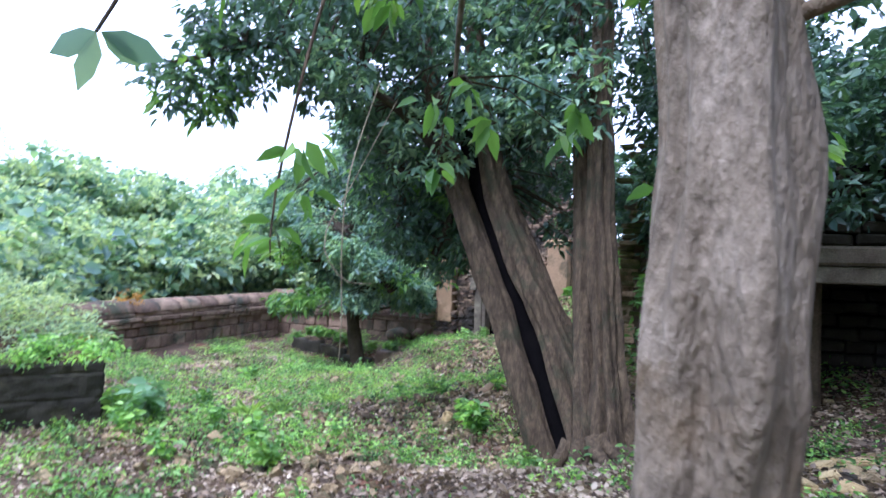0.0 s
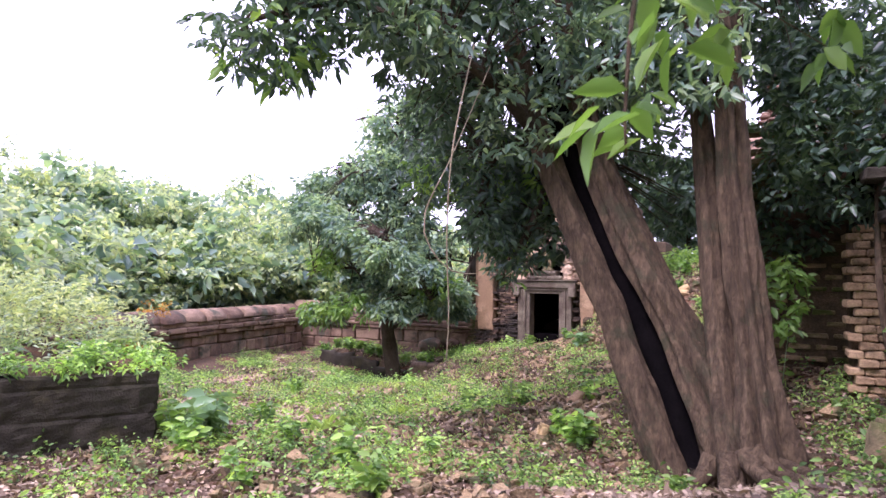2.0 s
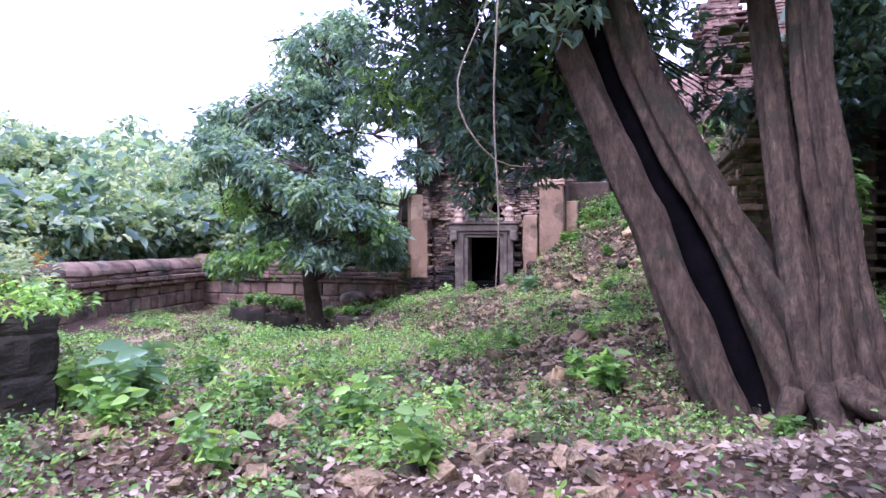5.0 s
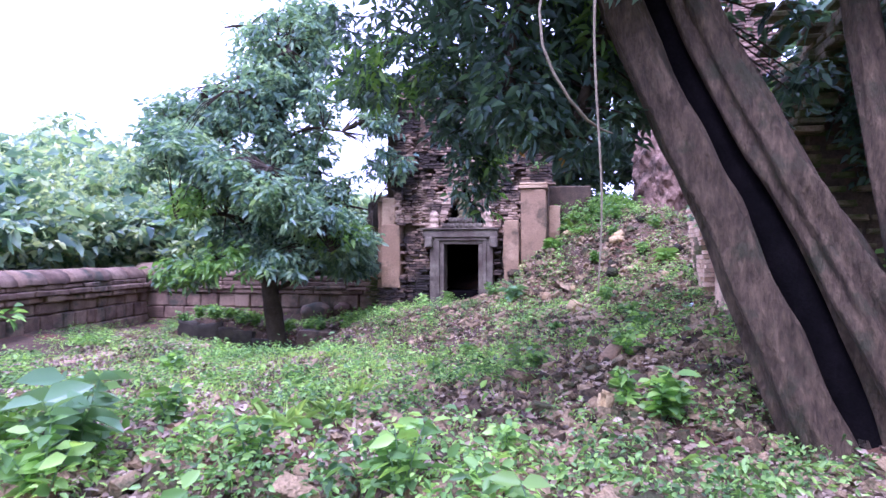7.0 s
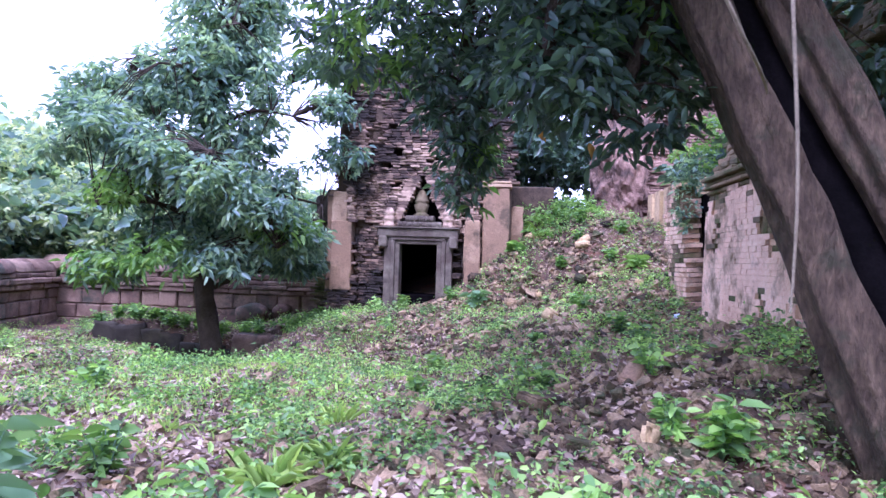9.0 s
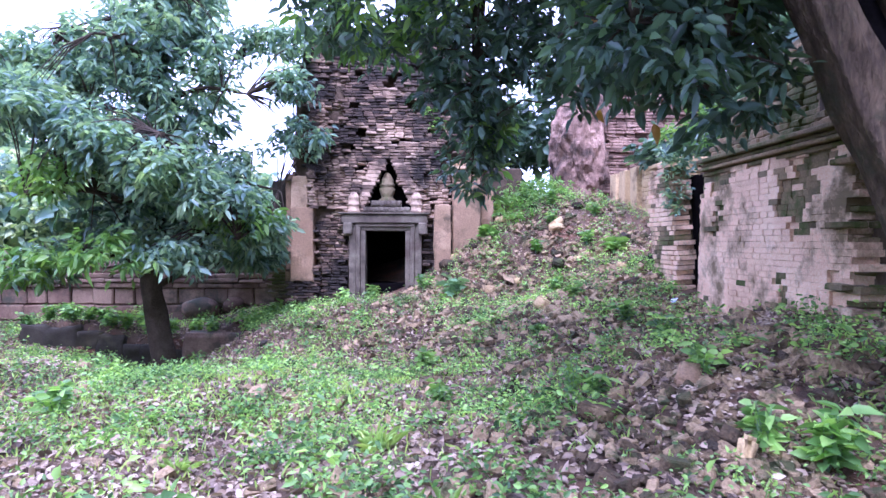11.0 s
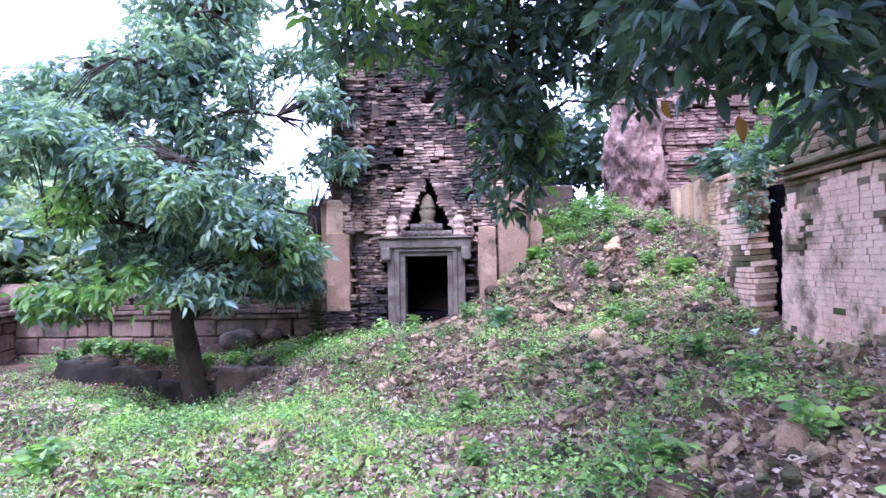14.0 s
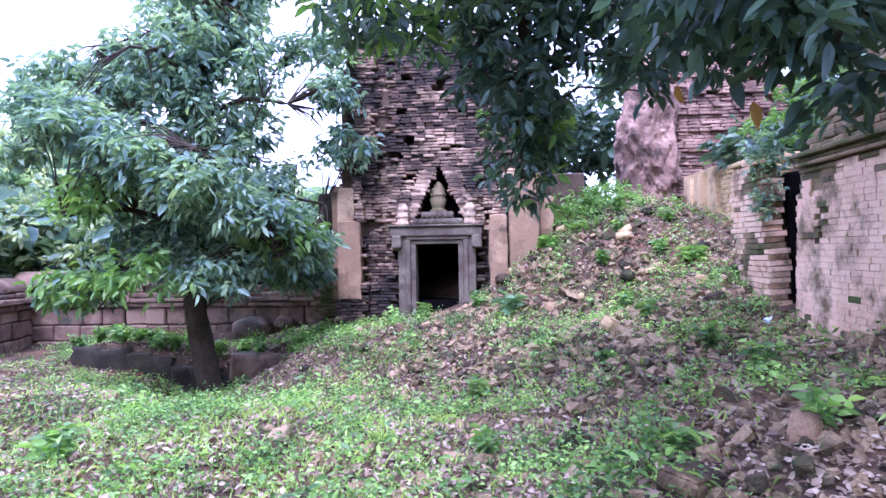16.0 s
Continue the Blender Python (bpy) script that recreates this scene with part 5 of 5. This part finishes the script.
def rubble_density(a, b):
    slope = math.exp(-(((a - 3.0) / 2.8) ** 2 + ((b - 17.5) / 4.4) ** 2))
    nearer = math.exp(-(((a - 1.0) / 2.2) ** 2 + ((b - 10.6) / 1.8) ** 2))
    lower = math.exp(-(((a + 1.5) / 2.6) ** 2 + ((b - 8.5) / 2.2) ** 2))
    return clear(a, b) * min(1.0, 0.06 + 0.95 * slope + 0.6 * nearer + 0.5 * lower - 0.4 * math.exp(-(((a - 0.6) / 1.8) ** 2 + ((b - 7.6) / 1.6) ** 2))) * (0.62 + 0.7 * patch(a, b, 0.9, 11.0))


rx, ry = scatter(60000, (-6, 7.5), (2.0, 24), rubble_density)
rz = surface_z(rx, ry)
on_slope = np.exp(-(((rx - 3.0) / 2.4) ** 2 + ((ry - 17.5) / 3.8) ** 2))
size = rng.uniform(0.022, 0.06, len(rx)) + 0.07 * rng.random(len(rx)) ** 9 + 0.012 + on_slope * 0.06 * rng.random(len(rx)) ** 2
order = np.argsort(np.hypot(rx + 1.0, ry - 11.5))
hm = heap.matrix_world.inverted()
V, F, nb = [], [], 0
cv, cf = [], []
for k in range(10):
    bm = bmesh.new()
    add_box(bm, -0.5, 0.5, -0.35, 0.35, -0.24, 0.24, jitter=0.16, r=np.random.default_rng(k + 60))
    cv.append(np.array([q.co[:] for q in bm.verts]))
    cf.append([[q.index for q in f.verts] for f in (bm.verts.index_update() or bm.faces)])
    bm.free()
for rank, i in enumerate(order):
    k = int(rng.integers(10))
    m = Matrix.Translation((rx[i], ry[i], rz[i] + size[i] * 0.34)) @ Euler(rng.normal(size=3) * (0.45, 0.45, 2)).to_matrix().to_4x4() @ Matrix.Scale(size[i] * 1.6, 4)
    if rank < 300:
        ob = new("rubble_stone", CHIPS[k])
        ob.parent = heap
        ob.matrix_local = hm @ m
    else:
        mm = np.array(hm @ m)
        V.append(cv[k] @ mm[:3, :3].T + mm[:3, 3])
        F += [[j + nb for j in q] for q in cf[k]]
        nb += len(cv[k])
me = bpy.data.meshes.new("loose_rubble")
me.from_pydata(np.concatenate(V).tolist(), [], F)
me.materials.append(MAT["stone"])
loose = new("loose_rubble", me)
loose.parent = heap
tagged(loose, kind="stuff")


# ---- single plants ----
def weed(name, label, x, y, stems, height, leaf, material, seed, droop=0.25, width=0.45, zoff=0.0):
    """A leafy weed: thin stems from one root, leaves in pairs up each stem."""
    r = np.random.default_rng(seed)
    z = gz(x, y) + zoff
    root = tree(name, label, x, y, z, "plant")
    P, D, Ls = [], [], []
    for k in range(stems):
        a = r.uniform(0, 6.28)
        lean = r.uniform(0.1, 0.55)
        tip = Vector((math.cos(a) * lean * height, math.sin(a) * lean * height, height * r.uniform(0.7, 1.1)))
        tube("stem", [(0, 0, -0.03), tuple(tip * 0.5 + Vector((0, 0, 0.03))), tuple(tip)], [0.006, 0.005, 0.003], MAT["leaf_mid"], root, 6)
        for j in range(6):
            t = 0.3 + 0.7 * j / 5
            for side in (0, 3.14):
                b = a + side + 1.57 + r.normal() * 0.5 + j * 0.9
                P.append(tuple(tip * t))
                D.append((math.cos(b), math.sin(b), 0.25 + r.normal() * 0.2))
                Ls.append(leaf * r.uniform(0.7, 1.2))
    L = np.array(Ls)
    v, f = leaves(np.array(P), np.array(D), L, L * width, 0.15, droop)
    arrays("leaves", v, f, material, root)
    return root


def tuft(name, label, x, y, blades, height, material, seed, width=0.06):
    r = np.random.default_rng(seed)
    root = tree(name, label, x, y, gz(x, y), "grass tuft")
    d = r.normal(size=(blades, 3)) * 0.55
    d[:, 2] = 1
    L = height * r.uniform(0.6, 1.2, blades)
    v, f = leaves(r.normal(size=(blades, 3)) * (0.04, 0.04, 0), d, L, L * width, 0.2, 0.45)
    tagged(arrays("blade", v, f, material, root), kind="stuff")
    return root


WEEDS = [(1.0, 20.75, 5, 0.35, 0.14), (1.95, 20.2, 6, 0.32, 0.13), (0.42, 20.9, 4, 0.3, 0.13), (0.42, 16.7, 6, 0.3, 0.15), (0.3, 10.6, 7, 0.34, 0.14), (0.9, 11.7, 6, 0.3, 0.13), (-0.2, 12.1, 6, 0.4, 0.08),
         (-2.1, 8.5, 7, 0.4, 0.13), (-3.0, 7.9, 6, 0.35, 0.12), (-1.65, 7.6, 6, 0.35, 0.13), (-2.9, 9.2, 5, 0.3, 0.12), (0.0, 12.1, 5, 0.25, 0.12), (-3.6, 10.6, 6, 0.3, 0.12), (-4.4, 15.1, 6, 0.35, 0.15), (0.5, 10.3, 7, 0.4, 0.2),
         (-4.3, 9.4, 7, 0.5, 0.14), (-3.9, 8.9, 6, 0.45, 0.14), (-4.6, 9.9, 6, 0.4, 0.13), (1.1, 8.2, 4, 0.2, 0.12), (-1.3, 9.2, 5, 0.25, 0.1), (2.9, 7.7, 5, 0.3, 0.12), (-0.9, 13.4, 5, 0.25, 0.12), (1.6, 15.3, 5, 0.22, 0.12)]
WEEDS += [(-6.0 + 0.914 * q + 0.06 * (k % 3), 24.86 - 0.407 * q + 0.2 + 0.16 * (k % 3), 8, 0.36, 0.15) for k, q in enumerate((0.1, 0.5, 0.8, 1.1, 1.4, 1.7, 2.0, 2.3, 2.6, 2.9, 3.3, 3.8, 4.3))]
WEEDS += [(4.2, 19.2, 6, 0.3, 0.13), (4.9, 19.6, 6, 0.35, 0.13), (5.3, 20.2, 7, 0.35, 0.14), (5.8, 19.2, 6, 0.3, 0.13), (3.9, 18.0, 6, 0.3, 0.12), (5.1, 18.6, 6, 0.3, 0.12), (3.0, 16.3, 6, 0.3, 0.12), (2.6, 14.6, 6, 0.35, 0.13), (1.9, 13.2, 6, 0.3, 0.12)]
for k, (x, y, st, hgt, lf) in enumerate(WEEDS):
    tagged(weed("weed", "leafy green weed growing among bricks and fallen leaves", x, y, st, hgt, lf, MAT["leaf_plant"] if k % 3 else MAT["leaf_light"], k + 50), group="weeds on the rubble")
weed("broad_leaved_plant", "pale broad-leaved plant on the rubble slope", 2.15, 19.1, 5, 0.4, 0.24, MAT["leaf_broad"], 91)
weed("broad_leaved_plant", "pale broad-leaved plant beside the dark platform", -3.95, 9.5, 6, 0.55, 0.26, MAT["leaf_broad"], 92)
weed("broad_leaved_plant", "bright broad-leaved plant at the pilaster's foot", 3.5, 20.15, 4, 0.3, 0.26, MAT["leaf_light"], 93)
weed("broad_leaved_plant", "bright broad-leaved plant on the upper mound", 5.2, 17.9, 4, 0.3, 0.24, MAT["leaf_light"], 94)
weed("climber", "yellow-green climber in the dark recess", 3.0, 10.2, 3, 1.0, 0.16, MAT["leaf_light"], 95)
for k, (x, y, h_) in enumerate(((-2.71, 10.05, 0.42), (-2.35, 10.3, 0.35), (-1.98, 12.2, 0.35), (-0.7, 15.0, 0.2), (-1.5, 14.5, 0.22), (-2.47, 10.4, 0.3), (-3.4, 12.6, 0.25), (4.6, 21.2, 0.7))):
    tagged(tuft("grass_tuft", "tuft of long arching grass blades", x, y, 45, h_, MAT["grass"], k + 70), group="grass tufts")

# growth on the platform
PB = (-5.0, 8.6, 0.35)
PM = (-5.55, 10.25, 0.02)
bush = tree("platform_bush", "pale feathery bush growing on the stone platform", *PM, "bush")
crown_part(bush, PB, [(-5.4, 8.5, 0.75, 1.1, 0.9, 0.55), (-4.7, 8.3, 0.45, 0.5, 0.5, 0.3), (-4.9, 7.6, 0.35, 0.4, 0.3, 0.18), (-6.0, 7.4, 0.55, 0.8, 0.5, 0.35), (-6.4, 8.4, 0.9, 1.0, 0.9, 0.6)], 1000, 8, 0.09, 0.2, MAT["leaf_far"], "leaves", -0.3, 0.3, 0.2)
EDGE = [plat.matrix_world @ Vector(q) for q in ((0.15, -0.15, 0.22), (0.8, -0.1, 0.24), (1.5, -0.1, 0.26), (2.3, -0.1, 0.26), (0.1, -0.9, 0.24), (0.12, -1.7, 0.24), (0.5, -0.6, 0.3))]
crown_part(bush, PM, [(q.x, q.y, q.z, 0.38, 0.38, 0.12) for q in EDGE], 420, 7, 0.075, 0.13, MAT["leaf_plant"], "edge_growth", 0.1, 0.4, 0.2)
crown_part(bush, PB, [(-4.6, 8.3, 0.45, 0.2, 0.2, 0.12)], 8, 5, 0.1, 0.12, MAT["dead"], "yellow_leaves", 0.0, 0.4, 0.2)
for k in range(14):
    a_, b_ = rng.uniform(0.1, 2.6), rng.uniform(-1.2, -0.05)
    q = plat.matrix_world @ Vector((a_, b_, 0.16))
    tagged(weed("weed", "pale weed growing on the dark stone platform", q.x, q.y, 5, rng.uniform(0.15, 0.35), 0.09, MAT["leaf_plant"], 200 + k, zoff=q.z - 0.02 - gz(q.x, q.y)), group="weeds on the platform")
# orange-leaved shrub on the enclosure wall
OB = (-9.3, 19.0, 0.0)
shrub = tree("wall_shrub", "small yellow-orange shrub on the laterite wall", *OB, "bush")
crown_part(shrub, OB, [(-9.3, 19.0, 0.2, 0.4, 0.35, 0.25)], 40, 6, 0.1, 0.14, MAT["dead"], "leaves", 0.0, 0.4, 0.2)

# sprigs that hang close to the way
SO = (-0.65, 3.16, 1.8)
sprig = tree("leaf_sprig", "drooping sprig of large yellow-green leaves over the path", SO[0] + 0.1, SO[1] + 0.5, SO[2] - 0.12, "branch")
tube("twig", rel([(-0.2, 3.5, 3.9), (-0.5, 3.25, 2.6), (-0.65, 3.16, 1.75), (-0.66, 3.15, 1.45)], SO), [0.012, 0.009, 0.006, 0.003], MAT["bark"], sprig, 8)
crown_part(sprig, SO, [(-0.64, 3.16, 1.55, 0.1, 0.1, 0.2), (-0.58, 3.2, 1.9, 0.12, 0.1, 0.2)], 10, 3, 0.125, 0.14, MAT["leaf_light"], "leaves", 0.6, 0.45, 0.1)
S2 = (-0.62, 1.85, 2.3)
sprig2 = tree("leaf_sprig", "four large green leaves on a hanging twig", S2[0] + 0.06, S2[1] + 0.47, S2[2] - 0.18, "branch")
tube("twig", rel([(0.1, 2.6, 3.9), (-0.3, 2.2, 3.0), (-0.62, 1.85, 2.0)], S2), [0.012, 0.008, 0.004], MAT["bark"], sprig2, 8)
V, F = [], []
for k, (dx, dz, ln) in enumerate(((-0.9, -0.25, 0.14), (0.85, -0.35, 0.14), (-0.45, -0.9, 0.14), (0.6, -0.55, 0.1))):
    d = Vector((dx, 0.15, dz)).normalized()
    w = d.cross(Vector((0.1, 1, 0.1))).normalized()
    o = Vector((0.01 * (k % 2), 0, -0.3))
    V += [tuple(o + d * ln * a + w * ln * b + Vector((0, c, 0))) for a, b, c in ((0, 0, 0), (0.28, 0.19, 0.012), (0.65, 0.2, 0.012), (1, 0, 0.02), (0.65, -0.2, 0.012), (0.28, -0.19, 0.012))]
    F += [(6 * k, 6 * k + 1, 6 * k + 2, 6 * k + 3), (6 * k, 6 * k + 3, 6 * k + 4, 6 * k + 5)]
arrays("leaves", V, F, MAT["leaf_mid"], sprig2)

# ---- single stones and scraps ----
def loose_stone(name, label, x, y, s, material, seed, tilt=(0, 0, 0)):
    bm = bmesh.new()
    add_box(bm, -s[0] / 2, s[0] / 2, -s[1] / 2, s[1] / 2, -s[2] / 2, s[2] / 2, jitter=s[2] * 0.12, r=np.random.default_rng(seed))
    bmesh.ops.bevel(bm, geom=list(bm.edges), offset=s[2] * 0.14, segments=2, affect="EDGES")
    bmesh.ops.subdivide_edges(bm, edges=bm.edges, cuts=2, use_grid_fill=True)
    for q in bm.verts:
        q.co *= 1 + 0.08 * noise.noise(q.co * 9 + Vector((seed, 0, 0)))
    ob = part(name, bm, material, None, "", True)
    ob.matrix_world = Matrix.Translation((x, y, gz(x, y) + s[2] * 0.3)) @ Euler(tilt).to_matrix().to_4x4()
    return tagged(ob, label, "stone")


loose_stone("fallen_stone", "orange-brown squared stone among the rubble", 0.74, 11.72, (0.3, 0.2, 0.16), MAT["plaster"], 3, (0.3, -0.5, 0.6))
loose_stone("fallen_stone", "flat mossy stone at the slope's foot", -0.25, 11.65, (0.42, 0.28, 0.12), MAT["stone"], 5, (0.2, 0.1, 0.4))
loose_stone("fallen_stone", "upright pale stone among weeds", 0.1, 10.6, (0.14, 0.12, 0.24), MAT["ochre"], 6, (0.1, 0.2, 0.4))
loose_stone("fallen_stone", "pale round-edged stone on the leaf litter", -0.7, 14.0, (0.14, 0.11, 0.14), MAT["plaster"], 7, (0.3, 0.4, 0.1))
loose_stone("fallen_block", "large yellowish block by the ruined doorway", 3.05, 6.85, (0.34, 0.26, 0.24), MAT["ochre"], 8, (0.1, 0.1, 0.7))
loose_stone("fallen_block", "dark mossy fallen block before the pier", 3.0, 7.9, (0.6, 0.45, 0.4), MAT["mossy"], 9, (0.1, 0.25, 0.5))
loose_stone("fallen_block", "yellowish broken block in the rubble by the doorway", 2.7, 5.7, (0.28, 0.2, 0.16), MAT["ochre"], 10, (0.2, 0.1, 0.2))
loose_stone("fallen_block", "dark squared block at the slope's foot", -4.2, 10.1, (0.4, 0.28, 0.22), MAT["darkstone"], 11, (0.1, 0.0, 0.3))
for k in range(26):
    r_ = np.random.default_rng(300 + k)
    x_, y_ = 2.5 + 1.5 * r_.random(), 5.2 + 2.2 * r_.random()
    tagged(loose_stone("fallen_brick", "broken yellowish brick lying before the ruined doorway", x_, y_, (r_.uniform(0.14, 0.26), r_.uniform(0.1, 0.16), r_.uniform(0.07, 0.12)), MAT["ochre" if k % 3 else "stone"], 300 + k, tuple(r_.normal(size=3) * (0.25, 0.25, 1.5))), group="bricks before the doorway")
for k in range(34):
    r_ = np.random.default_rng(400 + k)
    x_, y_ = 2.2 + 3.6 * r_.random(), 16.0 + 4.8 * r_.random()
    if clear(x_, y_) > 0:
        w_ = r_.uniform(0.16, 0.34)
        tagged(loose_stone("fallen_brick", "weathered buff block lying on the rubble slope", x_, y_, (w_, w_ * r_.uniform(0.55, 0.8), w_ * r_.uniform(0.4, 0.6)), MAT["stone" if k % 3 else "ochre"], 400 + k, tuple(r_.normal(size=3) * (0.3, 0.3, 1.5))), group="blocks on the slope")
leaning = tree("leaning_post", "weathered grey wooden post leaning at the doorway", 3.35, 7.3, gz(3.35, 7.3), "post")
bm = bmesh.new()
add_box(bm, -0.06, 0.06, -0.05, 0.05, -0.1, 0.85, bevel=0.012)
ob = part("shaft", bm, MAT["bark"], leaning)
ob.rotation_euler = (0.05, 0.12, 0.2)
bag = bmesh.new()
bmesh.ops.create_icosphere(bag, subdivisions=4, radius=0.11)
for q in bag.verts:
    q.co = Vector((q.co.x * 1.2, q.co.y * 0.9, q.co.z * 0.55)) * (1 + 0.3 * noise.noise(q.co * 16))
ob = part("plastic_bag", bag, MAT["plastic"], None, "", True)
ob.location = (4.05, 15.0, gz(4.05, 15.0) + 0.05)
tagged(ob, "crumpled pale blue plastic bag by the wall's foot", "bag")

# bare trodden patch before the enclosure wall
DX, DY = np.meshgrid(np.linspace(-1, 1, 40), np.linspace(-1, 1, 30))
DR = np.hypot(DX, DY)
px2 = DUST[0] + DX * 1.1 + DY * 0.7
py2 = DUST[1] + DY * 2.2
lift = np.where(DR < 0.8 + 0.25 * np.array([noise.noise(Vector((a, b, 3))) for a, b in zip(px2.ravel() * 1.5, py2.ravel() * 1.5)]).reshape(DR.shape), 0.03, -0.12)
pz2 = ground_z(px2.ravel(), py2.ravel()) + np.array([relief(a, b) for a, b in zip(px2.ravel(), py2.ravel())]) + lift.ravel()
di = np.arange(40 * 30).reshape(30, 40)
tagged(arrays("path", np.stack([px2.ravel(), py2.ravel(), pz2], 1), np.stack([di[:-1, :-1], di[:-1, 1:], di[1:, 1:], di[1:, :-1]], -1).reshape(-1, 4), MAT["dust"], None, True), "bare pinkish trodden earth by the enclosure wall", "path", kind="structure")
